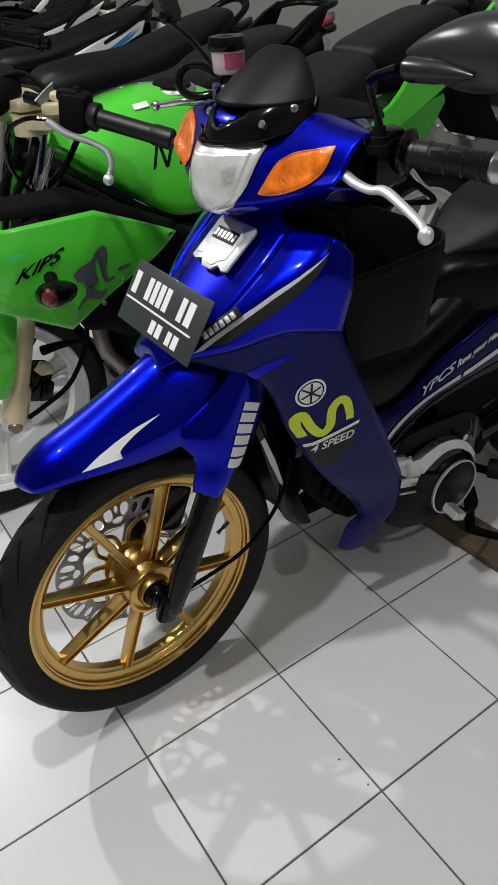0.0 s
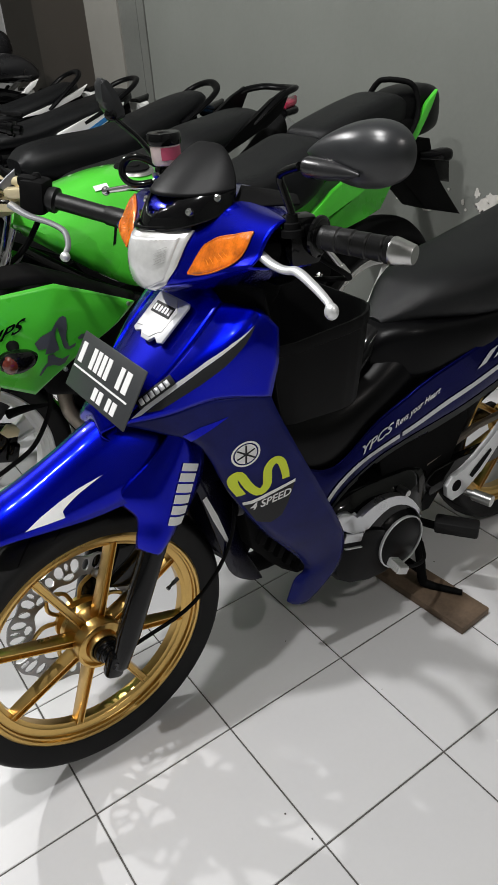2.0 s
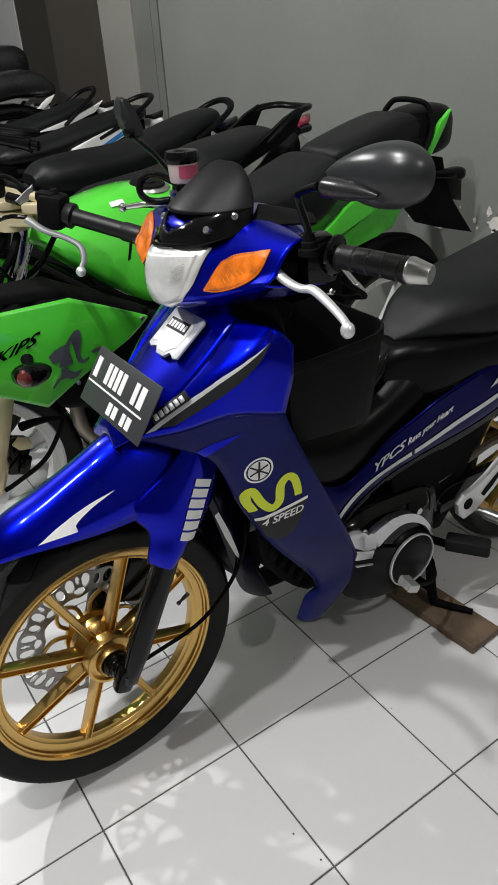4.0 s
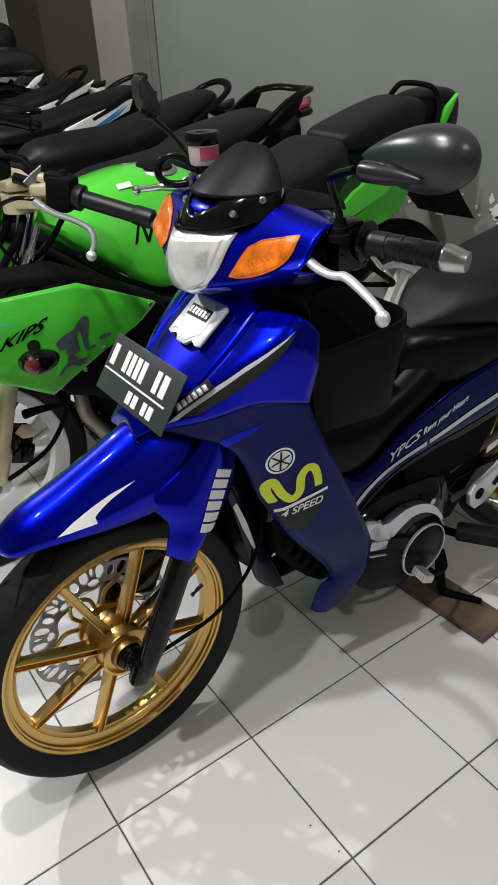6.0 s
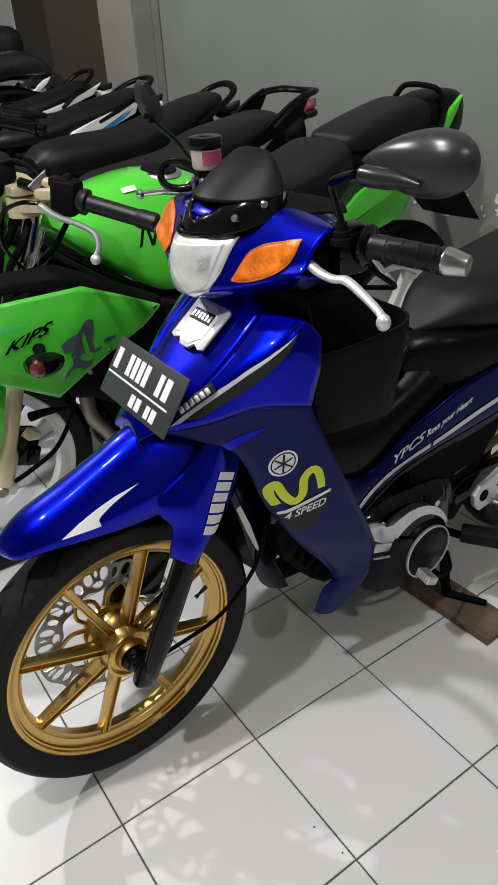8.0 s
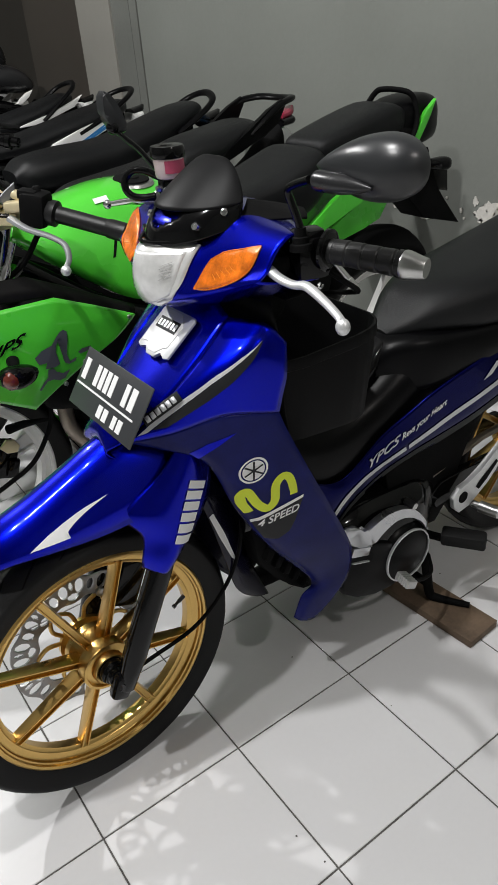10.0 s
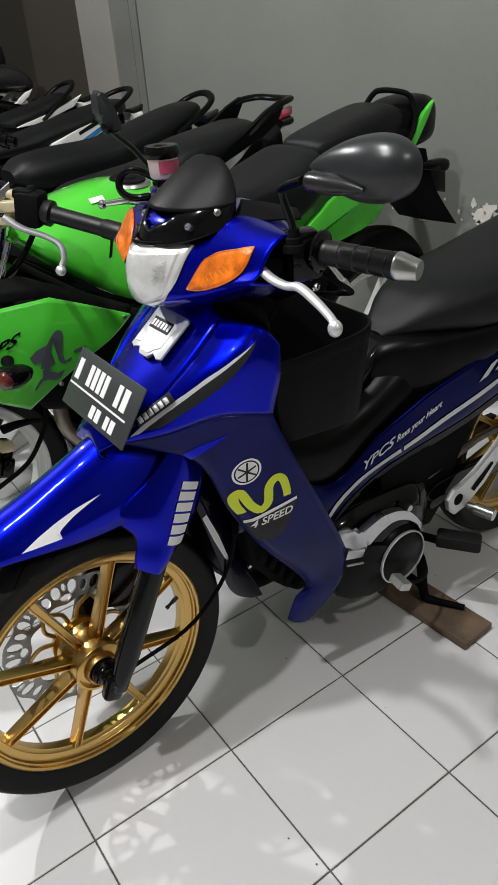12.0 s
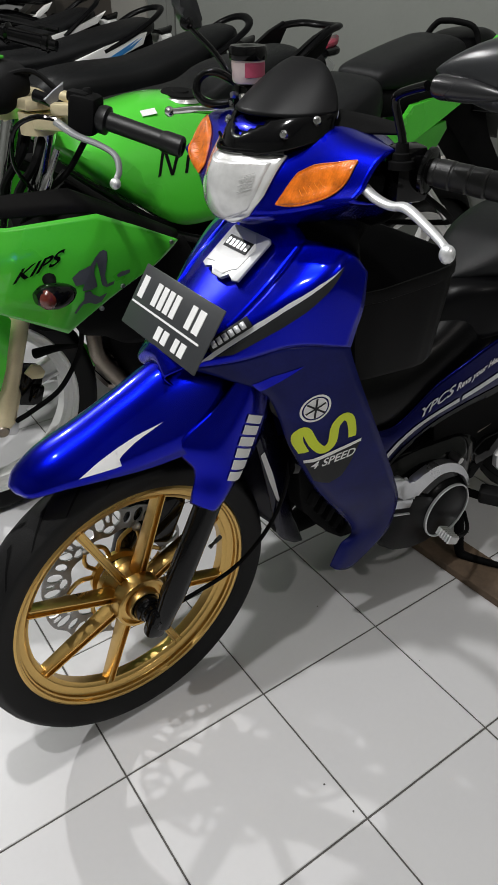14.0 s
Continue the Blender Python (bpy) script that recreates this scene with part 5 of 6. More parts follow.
part("passenger_seat", hull([tall(0.922, 0.932, 0.91, 0.1), tall(0.94, 0.957, 0.90, 0.17, 4), tall(1.04, 0.986, 0.895, 0.195, 4), tall(1.14, 1.01, 0.90, 0.2, 4), tall(1.21, 1.02, 0.91, 0.19, 4), tall(1.27, 1.002, 0.92, 0.155, 3.5), tall(1.31, 0.97, 0.935, 0.08)], 34), VINYL, green)
part("seat_shell", hull([tall(0.93, 0.905, 0.83, 0.16, 4), tall(1.05, 0.92, 0.83, 0.18, 4), tall(1.2, 0.955, 0.84, 0.2, 4), tall(1.3, 0.965, 0.86, 0.17, 4)], 16), BLACK, green)
part("tail_cowl", hull([tall(1.2, 0.985, 0.87, 0.17, 3.4), tall(1.28, 1.022, 0.875, 0.17, 3.4), tall(1.36, 1.03, 0.88, 0.155, 3.4), tall(1.41, 1.024, 0.885, 0.125, 3.2), tall(1.445, 1.01, 0.895, 0.085, 3), tall(1.46, 0.985, 0.93, 0.03)], 30), SATIN_BLACK, green)
part("grab_rail", tube([(1.235, -0.096, 0.87), (1.28, -0.094, 0.92), (1.302, -0.088, 0.965), (1.3, -0.08, 1.012), (1.285, -0.068, 1.038), (1.268, -0.03, 1.047), (1.258, 0.005, 1.048), (1.25, 0.03, 1.042), (1.235, 0.05, 1.01), (1.215, 0.062, 0.96), (1.21, 0.064, 0.9)], 0.0088, 12, 50, flat=0.7), BLACK, green)
for side in (-1, 1):
    for shape, mat, name, off in (([(0.84, 0.70), (0.858, 0.749), (0.938, 0.796), (0.978, 0.811), (1.012, 0.84), (1.03, 0.868), (1.1, 0.876), (1.18, 0.874), (1.22, 0.885), (1.25, 0.865), (1.205, 0.846), (1.154, 0.822), (1.04, 0.771), (0.889, 0.717)], GREEN, "tail_panel", 0.118),
                                  ([(0.9, 0.662), (0.93, 0.705), (1.04, 0.756), (1.15, 0.80), (1.2, 0.808), (1.207, 0.786), (1.149, 0.705), (1.083, 0.688), (0.937, 0.66)], GREEN, "under_tail_panel", 0.094),
                                  ([(1.262, 0.885), (1.285, 0.915), (1.318, 0.962), (1.334, 0.985), (1.375, 1.014), (1.355, 0.972), (1.325, 0.93), (1.3, 0.895), (1.28, 0.872)], GREEN, "tail_flash", 0.093)):
        part(name, slab(shape, (off - 0.012) * side, (off + 0.004) * side, round_=0.003), mat, green)
part("passenger_peg", rod((0.79, -0.165, 0.54), (0.835, -0.185, 0.60), [(0, 0.009)] + [(0.08 + 0.06 * k, 0.012 if k % 2 else 0.0095) for k in range(15)] + [(1, 0.009)], 14), CHROME, green, "chrome ribbed foot peg")
part("plate_bracket", slab([(1.22, 0.88), (1.40, 0.87), (1.43, 0.77), (1.456, 0.735), (1.578, 0.601), (1.396, 0.652), (1.309, 0.74), (1.24, 0.80)], -0.055, 0.055, round_=0.006), BLACK, green)
part("rear_reflector", slab([(1.42, 0.80), (1.5, 0.80), (1.538, 0.785), (1.546, 0.708), (1.469, 0.728)], -0.02, 0.03, round_=0.004), BLACK_GLOSS, green)
for side in (-1, 1):
    part("rear_turn_signal", hull([ring((1.35, 0.05 * side, 0.825), 0.03, 0.026), ring((1.385, 0.08 * side, 0.825), 0.04, 0.032), ring((1.425, 0.09 * side, 0.822), 0.05, 0.042), ring((1.448, 0.09 * side, 0.82), 0.04, 0.036), ring((1.455, 0.09 * side, 0.82), 0.02, 0.018)], 14), BLACK_GLOSS, green)
green_rear = wheel(green, "rear_wheel", 1.2, 0.3, 0.232, 0.06, 0.04, 3, 60, WHITE_PAINT, spoke_w=0.06)
part("rear_hugger", net_bm(sheet(arch([((0.98, 0.56), (0.98, 0.5), 0.07), ((1.15, 0.65), (1.15, 0.58), 0.075), ((1.31, 0.64), (1.3, 0.57), 0.075), ((1.41, 0.575), (1.39, 0.53), 0.075), ((1.47, 0.47), (1.44, 0.45), 0.06)]), 20)), BLACK, green, solid=0.004)
part("swing_arm", hull([ring((0.75, 0, 0.34), 0.26, 0.07, 20, 3), ring((1.0, 0, 0.32), 0.28, 0.06, 20, 3), ring((1.22, 0, 0.3), 0.26, 0.05, 20, 3)], 10), GREY_BLACK, green)
part("engine", hull([ring((0.1, 0, 0.46), 0.2, 0.16, 20, 3), ring((0.18, 0, 0.43), 0.3, 0.34, 20, 3.4), ring((0.4, 0, 0.42), 0.34, 0.42, 20, 3.4), ring((0.7, 0, 0.48), 0.28, 0.4, 20, 3.4), ring((0.95, 0, 0.6), 0.2, 0.2, 20, 3)], 20), BLACK, green, "dark engine and frame")
part("frame_rail", tube([(0.02, -0.12, 0.82), (0.25, -0.14, 0.66), (0.5, -0.14, 0.60), (0.8, -0.12, 0.66)], 0.025, 12, 20), BLACK_GLOSS, green)
part("radiator", block((-0.03, 0, 0.60), (0.05, 0.28, 0.2), 0.01, (0, 20, 0)), BLACK, green)
part("exhaust_pipe", tube([(0.08, -0.07, 0.52), (0.06, -0.09, 0.44), (0.08, -0.09, 0.36), (0.2, -0.06, 0.24), (0.5, 0.05, 0.2)], [0.018, 0.02, 0.02, 0.028, 0.04], 14, 22), PIPE, green)
# clip-on bars and cockpit
for side in (-1, 1):
    s = -side
    a, b = V(0.05, -0.215 * s, 0.958), V(0.178, -0.36 * s, 0.905)
    d = b - a
    part("handlebar_tube", rod(a - d * 0.5, b, [(0, 0.011), (1, 0.011)], 14), BLACK_GLOSS, green)
    prof = [(0, 0.019), (0.08, 0.026), (0.14, 0.026), (0.16, 0.0175)] + [(0.18 + 0.02 * k, 0.0175 if k % 2 else 0.0168) for k in range(30)] + [(0.79, 0.0195), (0.98, 0.0195), (1, 0.016)]
    part("grip", rod(a + d * 0.12, b, prof, 22), GRIP_RUBBER, green)
    hs = block(a + d * 0.02, (0.055, 0.06, 0.07), 0.012, (0, 10, 45 * s - 90))
    block(a + d * 0.02 + V(-0.01, 0, 0.03), (0.04, 0.03, 0.02), 0.006, (0, 10, 45 * s - 90), bm=hs)
    part("switch_housing", hs, BLACK, green)
    part("clutch_lever", tube([(0.0, -0.2 * s, 0.945), (0.02, -0.235 * s, 0.925), (0.05, -0.27 * s, 0.91), (0.066, -0.3 * s, 0.895), (0.062, -0.32 * s, 0.873), (0.05, -0.328 * s, 0.858)], [0.01, 0.009, 0.008, 0.0075, 0.0065, 0.006], 10, 26, flat=0.7), LEVER_GREY, green, "grey cast aluminium lever")
    part("lever_ball", ball((0.047, -0.33 * s, 0.853), (0.0105, 0.0105, 0.0105)), ALLOY, green)
    perch = block((0.03, -0.195 * s, 0.965), (0.06, 0.05, 0.022), 0.007, (0, 0, -40 * s))
    rod((0.02, -0.17 * s, 0.985), (0.05, -0.215 * s, 0.975), [(0, 0.012), (1, 0.012)], 16, bm=perch)
    part("lever_perch", perch, BRONZE, green)
    part("perch_knob", lathe([(0, 0), (0.009, 0), (0.009, 0.016), (0.006, 0.02), (0, 0.02)], 14, (0.06, -0.22 * s, 0.98), axis="z"), BLACK, green)
    part("fork_clamp", lathe([(0.024, -0.02), (0.036, -0.02), (0.036, 0.02), (0.024, 0.02)], 28, (0.0, -0.1 * s, 0.93), axis="z", closed=True), BRONZE, green)
    part("clamp_arm", block((0.012, -0.145 * s, 0.935), (0.04, 0.07, 0.028), 0.008, (0, 0, 40 * s)), BRONZE, green)
part("top_clamp", slab([(-0.03, -0.13), (0.03, -0.14), (0.05, 0.0), (0.03, 0.14), (-0.03, 0.13), (-0.04, 0.0)], 0.955, 0.975, axis="z", round_=0.004), BRONZE, green)
part("instrument_panel", hull([ring((-0.085, 0, 0.97), 0.16, 0.05, 20, 3), ring((-0.045, 0, 0.985), 0.2, 0.09, 20, 3), ring((0.0, 0, 1.0), 0.18, 0.06, 20, 3)], 12), BLACK, green)
part("screen_edge", slab([(-0.12, 0.04), (-0.02, 0.1), (-0.02, -0.02), (-0.1, -0.08)], 1.035, 1.041, axis="z", round_=0.002), GREEN, green)
part("cable", tube([(0.06, -0.18, 0.9), (0.02, -0.16, 0.84), (-0.04, -0.15, 0.8), (-0.1, -0.14, 0.74)], 0.006, 8, 16), BLACK, green)
part("cable", tube([(0.03, -0.15, 0.99), (0.0, -0.1, 1.02), (-0.06, -0.08, 1.0), (-0.1, -0.1, 0.92)], 0.005, 8, 16), BLACK, green)

part("steel_gusset", slab([(-0.012, 0.982), (0.008, 0.995), (0.03, 1.008), (0.026, 0.985), (0.03, 0.962), (0.012, 0.955)], -0.186, -0.18, round_=0.0015), GREY_SHEET, green, "grey triangular sheet plate")
for hx, hy in ((-0.045, -0.03), (-0.045, 0.05)):
    part("wiring", tube([(0.0, hy - 0.08, 0.9), (-0.03, hy - 0.1, 0.86), (-0.06, hy - 0.06, 0.8), (-0.05, hy, 0.74)], 0.009, 8, 14), BLACK, green)
part("clutch_cable", tube([(0.0, -0.2, 0.95), (-0.04, -0.19, 0.955), (-0.07, -0.16, 0.93), (-0.07, -0.13, 0.86), (-0.02, -0.12, 0.78)], 0.0045, 8, 22), BLACK_GLOSS, green)
part("steering_damper", rod((0.005, -0.17, 0.89), (-0.045, -0.165, 0.79), [(0, 0.007), (0.45, 0.007), (0.5, 0.011), (1, 0.011)], 14), CHROME, green)
part("inner_panel", net_bm(sheet([[(-0.1, -0.13, 0.78), (0.05, -0.12, 0.8), (0.2, -0.13, 0.72)], [(-0.1, -0.17, 0.72), (0.05, -0.19, 0.72), (0.24, -0.19, 0.67)]], 6, 12)), BLACK, green, solid=0.004)
part("belly_panel", slab([(0.0, 0.44), (0.03, 0.43), (0.065, 0.392), (0.078, 0.33), (0.056, 0.342), (0.02, 0.4)], -0.034, -0.026, round_=0.003), GREEN, green)
barrel = part("cylinder", block((0.13, -0.02, 0.33), (0.06, 0.09, 0.13), 0.01, (0, 12, 0)), PIPE, green, "heat-tinted engine cylinder")
for k in range(5):
    part("cooling_fin", block((0.13, -0.02, 0.285 + 0.022 * k), (0.08, 0.11, 0.005), 0.0015, (0, 12, 0)), BLACK, barrel)

# writing, stripes and badges on the blue bike (brand lettering as plain bars)
def on_left(poly):
    return [(x, -0.6, z) for x, z in poly]


lay(cowl_left, [on_left([(-0.072, 0.727), (-0.025, 0.7635), (0.04, 0.8085), (0.08, 0.8325), (0.116, 0.851), (0.075, 0.8255), (0.035, 0.7995), (-0.005, 0.7705), (-0.0285, 0.753), (-0.058, 0.7315)])], "cowl_stripe", SILVER_VINYL, cowl_left, cell=0.006)
lay(cowl_left, [on_left([(-0.052, 0.735), (-0.0285, 0.7525), (-0.005, 0.770), (0.035, 0.799), (0.075, 0.825), (0.117, 0.851), (0.094, 0.826), (0.062, 0.799), (0.025, 0.773), (-0.015, 0.748), (-0.032, 0.738)])], "cowl_stripe_dark", DARK_VINYL, cowl_left, cell=0.006)


def flat_label(rows, name, mat, lift):
    """Small flat pieces on the slanted panel; rows are (start, end, low, high) in the label's own axes."""
    o, along, rise = V(-0.055, -0.083, 0.7475), V(0.045, -0.019, 0.029), V(-0.001, 0.0082, 0.007)
    out = along.cross(rise).normalized()
    out = out if out.y < 0 else -out
    for s0, s1, r0, r1 in rows:
        net = [[o + along * s0 + rise * r0 + out * lift, o + along * s1 + rise * r0 + out * lift], [o + along * s0 + rise * r1 + out * lift, o + along * s1 + rise * r1 + out * lift]]
        part(name, net_bm(net), mat, cowl_left, solid=0.0008, offset=1)


flat_label([(-0.08, 1.12, -0.3, 1.3)], "name_label", DARK_VINYL, 0.0035)
flat_label([(0.17 * k, 0.17 * k + 0.13, 0.0, 0.95) for k in range(6)], "name_bar", SILVER_VINYL, 0.005)

# shield badge on the centre panel
badge = part("badge", slab([(-0.040, 0.036), (-0.036, 0.04), (0.038, 0.04), (0.043, 0.035), (0.040, -0.027), (0.030, -0.030), (0.018, -0.023), (0.010, -0.034), (-0.012, -0.034), (-0.020, -0.023), (-0.032, -0.030), (-0.042, -0.026)], -0.0012, 0.003, round_=0.001), SILVER_VINYL, blue, "silver shield badge")
badge.matrix_basis = pose(0.030, -0.007, 0.843, 0, 0, -90) @ pose(0, 0, 0, -50, 0, 0) @ Matrix.Scale(1.13, 4)
part("badge_face", slab([(-0.037, 0.034), (-0.034, 0.037), (0.012, 0.037), (0.03, 0.02), (0.026, -0.014), (0.017, -0.018), (0.008, -0.028), (-0.011, -0.028), (-0.021, -0.017), (-0.037, -0.02)], -0.0022, -0.001, round_=0.0004), WHITE, badge)
part("badge_plate", slab([(-0.028, 0.024), (0.022, 0.024), (0.022, 0.006), (-0.028, 0.006)], -0.003, -0.002), DARK_VINYL, badge)
for k in range(6):
    part("badge_bar", slab([(-0.0255 + 0.008 * k, 0.02), (-0.0205 + 0.008 * k, 0.02), (-0.0205 + 0.008 * k, 0.01), (-0.0255 + 0.008 * k, 0.01)], -0.0036, -0.0028), SILVER_VINYL, badge)

# number plate: plain bars for the characters
for x0, x1 in ((-0.098, -0.083), (-0.056, -0.043), (-0.038, -0.025), (-0.02, -0.007), (-0.002, 0.011), (0.042, 0.055), (0.062, 0.078)):
    part("plate_bar", slab([(x0, -0.002), (x1, -0.002), (x1, 0.033), (x0, 0.033)], -0.0022, -0.0012), WHITE, plate)
for x0, x1 in ((-0.012, 0.002), (0.007, 0.021), (0.038, 0.05), (0.055, 0.069)):
    part("plate_bar", slab([(x0, -0.041), (x1, -0.041), (x1, -0.021), (x0, -0.021)], -0.0022, -0.0012), WHITE, plate)
part("plate_line", slab([(-0.104, -0.0125), (0.09, -0.0125), (0.09, -0.0095), (-0.104, -0.0095)], -0.0022, -0.0012), WHITE, plate)

# leg shield: round badge, wavy sign, line and the gear count
cx, cz, rr = 0.0875, 0.631, 0.0255


def circle(r, n=32):
    return [(cx + 0.92 * r * math.cos(a) + 0.1 * r * math.sin(a), cz + r * math.sin(a)) for a in np.linspace(0, 2 * math.pi, n, endpoint=False)]


outer, inner = circle(rr), circle(rr * 0.86)
lay(shield_left, [on_left([outer[i], outer[(i + 1) % 32], inner[(i + 1) % 32], inner[i]]) for i in range(32)], "round_badge", WHITE, shield_left, cell=0.006)
lay(shield_left, [on_left(circle(rr * 0.76))], "round_badge_face", WHITE, shield_left, cell=0.006)
for k in range(3):
    a = radians(90 + 60 * k)
    dx, dz = math.cos(a), math.sin(a)
    line = [(cx + s * 0.9 * rr * 0.72 * dx + n * 0.0016 * dz, cz + s * rr * 0.72 * dz - n * 0.0016 * dx) for s, n in ((-1, -1), (1, -1), (1, 1), (-1, 1))]
    lay(shield_left, [on_left(line)], "round_badge_bar", DARK_VINYL, shield_left, lift=0.002, cell=0.006)
wave = spline([(0.0815, 0.5425), (0.0695, 0.566), (0.0675, 0.5845), (0.0775, 0.5885), (0.0931, 0.5596), (0.1103, 0.5435), (0.1235, 0.556), (0.1245, 0.589), (0.1361, 0.6046), (0.1479, 0.5985), (0.1552, 0.5759), (0.1575, 0.560)], 46)
fat = []
for i in range(46):
    d = wave[min(i + 1, 45)] - wave[max(i - 1, 0)]
    n = np.array([-d[1], d[0]]) / np.hypot(*d) * (0.0066 + 0.0012 * math.sin(i / 45 * math.pi))
    fat.append((wave[i] + n, wave[i] - n))
lay(shield_left, [on_left([tuple(a[0]), tuple(b[0]), tuple(b[1]), tuple(a[1])]) for a, b in zip(fat, fat[1:])], "lime_wave", LIME, shield_left, cell=0.008, label="lime green wavy sticker")
lay(shield_left, [on_left([(0.0885, 0.5149), (0.175, 0.5469), (0.1633, 0.4987), (0.1539, 0.4744), (0.1349, 0.4617), (0.1134, 0.4669)])], "dark_patch", DARK_VINYL, shield_left)
lay(shield_left, [on_left([(0.0848, 0.5242), (0.0875, 0.5165), (0.175, 0.547), (0.1751, 0.5535)])], "white_line", WHITE, shield_left, lift=0.002)
lay(shield_left, letters("4 SPEED", (0.0965, -0.6, 0.5035), (0.0205, 0, 0.0048), 0.0158, 0.25, (-0.1, 0, 1)), "gear_lettering", WHITE, shield_left, lift=0.0022, cell=0.006)

# blue fold where the film ends at the shield's front edge
lay(shield_left, [on_left([(-0.0039, 0.6841), (0.0203, 0.6974), (0.0634, 0.7097), (0.047, 0.6984), (0.0195, 0.6794), (0.0097, 0.6694)])], "bare_fold", BLUE, shield_left)

# fork cover bars, mudguard flash
for bar in bars([0.14, 0.035] * 5 + [0.125], (-0.057, -0.6, 0.536), (0.051, 0, 0.0945), (0.033, 0, -0.02)):
    lay(fork_cover, [bar], "name_bar", WHITE, fork_cover, lift=0.0018)
lay(front_mudguard, [on_left([(-0.2675, 0.5953), (-0.2354, 0.6094), (-0.2064, 0.6201), (-0.1719, 0.631), (-0.1301, 0.6415), (-0.153, 0.632), (-0.1761, 0.6225), (-0.193, 0.614), (-0.2056, 0.607), (-0.2101, 0.6025), (-0.2049, 0.5966), (-0.2365, 0.5960)])], "mudguard_flash", WHITE, front_mudguard, cell=0.006)
lay(rear_flap, [on_left([(0.03, 0.528), (0.042, 0.527), (0.064, 0.47), (0.088, 0.388), (0.073, 0.41), (0.049, 0.47)])], "flap_flash", WHITE, rear_flap)

# side cover stripe and words
both = side_left
top = spline([(0.287, 0.383), (0.318, 0.420), (0.36, 0.449), (0.41, 0.471), (0.49, 0.4925)], 22)
lay(both, [on_left([tuple(a), tuple(b), (b[0] + 0.005, b[1] - 0.011), (a[0] + 0.005, a[1] - 0.011)]) for a, b in zip(top, top[1:])], "side_stripe", SILVER_VINYL, side_left, lift=0.002)
top = spline([(0.498, 0.4945), (0.56, 0.512), (0.66, 0.545), (0.8, 0.59), (1.0, 0.65)], 22)
lay(both, [on_left([tuple(a), tuple(b), (b[0] + 0.003, b[1] - 0.012), (a[0] + 0.003, a[1] - 0.012)]) for a, b in zip(top, top[1:])], "side_stripe", SILVER_VINYL, side_left, lift=0.002)
lay(both, letters("YPCS", (0.39, -0.6, 0.4735), (0.0345, 0, 0.0148), 0.0165, 0.4, (0, 0, 1)), "side_lettering", SILVER_VINYL, side_left, lift=0.002, cell=0.006)
lay(both, letters("Revs your Heart", (0.478, -0.6, 0.511), (0.0172, 0, 0.0066), 0.0135, 0.3, (0, 0, 1)), "slogan_lettering", WHITE, side_left, lift=0.002, cell=0.006)
for k in (0.0, 0.045):
    lay(both, [on_left([(0.69 + k, 0.581 + k * 0.3), (0.714 + k, 0.589 + k * 0.3), (0.748 + k, 0.622 + k * 0.3), (0.724 + k, 0.614 + k * 0.3)])], "model_bar", SILVER_VINYL, side_left, lift=0.002)
under = spline([(0.30, 0.365), (0.36, 0.41), (0.44, 0.447), (0.52, 0.468), (0.64, 0.492), (0.8, 0.54), (1.0, 0.60), (1.3, 0.68)], 40)
lay(both, [on_left([tuple(a), tuple(b), (b[0], b[1] - 0.06), (a[0], a[1] - 0.06)]) for a, b in zip(under, under[1:])], "side_lower_band", DARK_VINYL, side_left, lift=0.0015)

# green bike: fairing lettering and graphics
lay(fairing_left, letters("KIPS", (-0.15, -0.6, 0.668), (0.0525, 0, 0.0137), 0.0215, 0.6, (0, 0, 1)), "fairing_lettering", BLACK_GLOSS, fairing_left, lift=0.0018, cell=0.01)
marks = [[(-0.028, 0.657), (-0.011, 0.669), (0.014, 0.676), (0.027, 0.691), (0.038, 0.7), (0.047, 0.702), (0.054, 0.696), (0.052, 0.678), (0.044, 0.645), (0.049, 0.626), (0.067, 0.63), (0.063, 0.622), (0.047, 0.619), (0.037, 0.626), (0.034, 0.638),
          (0.041, 0.677), (0.039, 0.683), (0.03, 0.683), (0.019, 0.665), (0.013, 0.641), (0.013, 0.633), (0.025, 0.627), (0.012, 0.623), (-0.01, 0.625), (-0.003, 0.633), (-0.004, 0.639), (-0.022, 0.639), (-0.024, 0.648)],
         [(-0.005, 0.621), (0.008, 0.621), (0.014, 0.611), (0.028, 0.602), (0.047, 0.606), (0.033, 0.589), (0.019, 0.586), (0.005, 0.594), (-0.011, 0.594), (-0.028, 0.577), (-0.032, 0.579), (-0.021, 0.594), (-0.008, 0.604)],
         [(0.072, 0.641), (0.082, 0.646), (0.105, 0.646), (0.104, 0.639), (0.091, 0.636), (0.076, 0.635)]]
lay(fairing_left, [on_left(p) for p in marks], "fairing_graphic", SLATE, fairing_left, lift=0.0016, cell=0.006, label="dark grey brush-stroke graphic")
lay(tank, [on_left(p) for p in ([(0.232, 0.80), (0.24, 0.803), (0.262, 0.86), (0.254, 0.858)], [(0.254, 0.858), (0.262, 0.86), (0.272, 0.80), (0.264, 0.80)], [(0.264, 0.80), (0.272, 0.80), (0.298, 0.85), (0.29, 0.85)], [(0.30, 0.80), (0.308, 0.80), (0.32, 0.835), (0.312, 0.835)])], "tank_bar", BLACK_GLOSS, tank, label="slanted black bars")

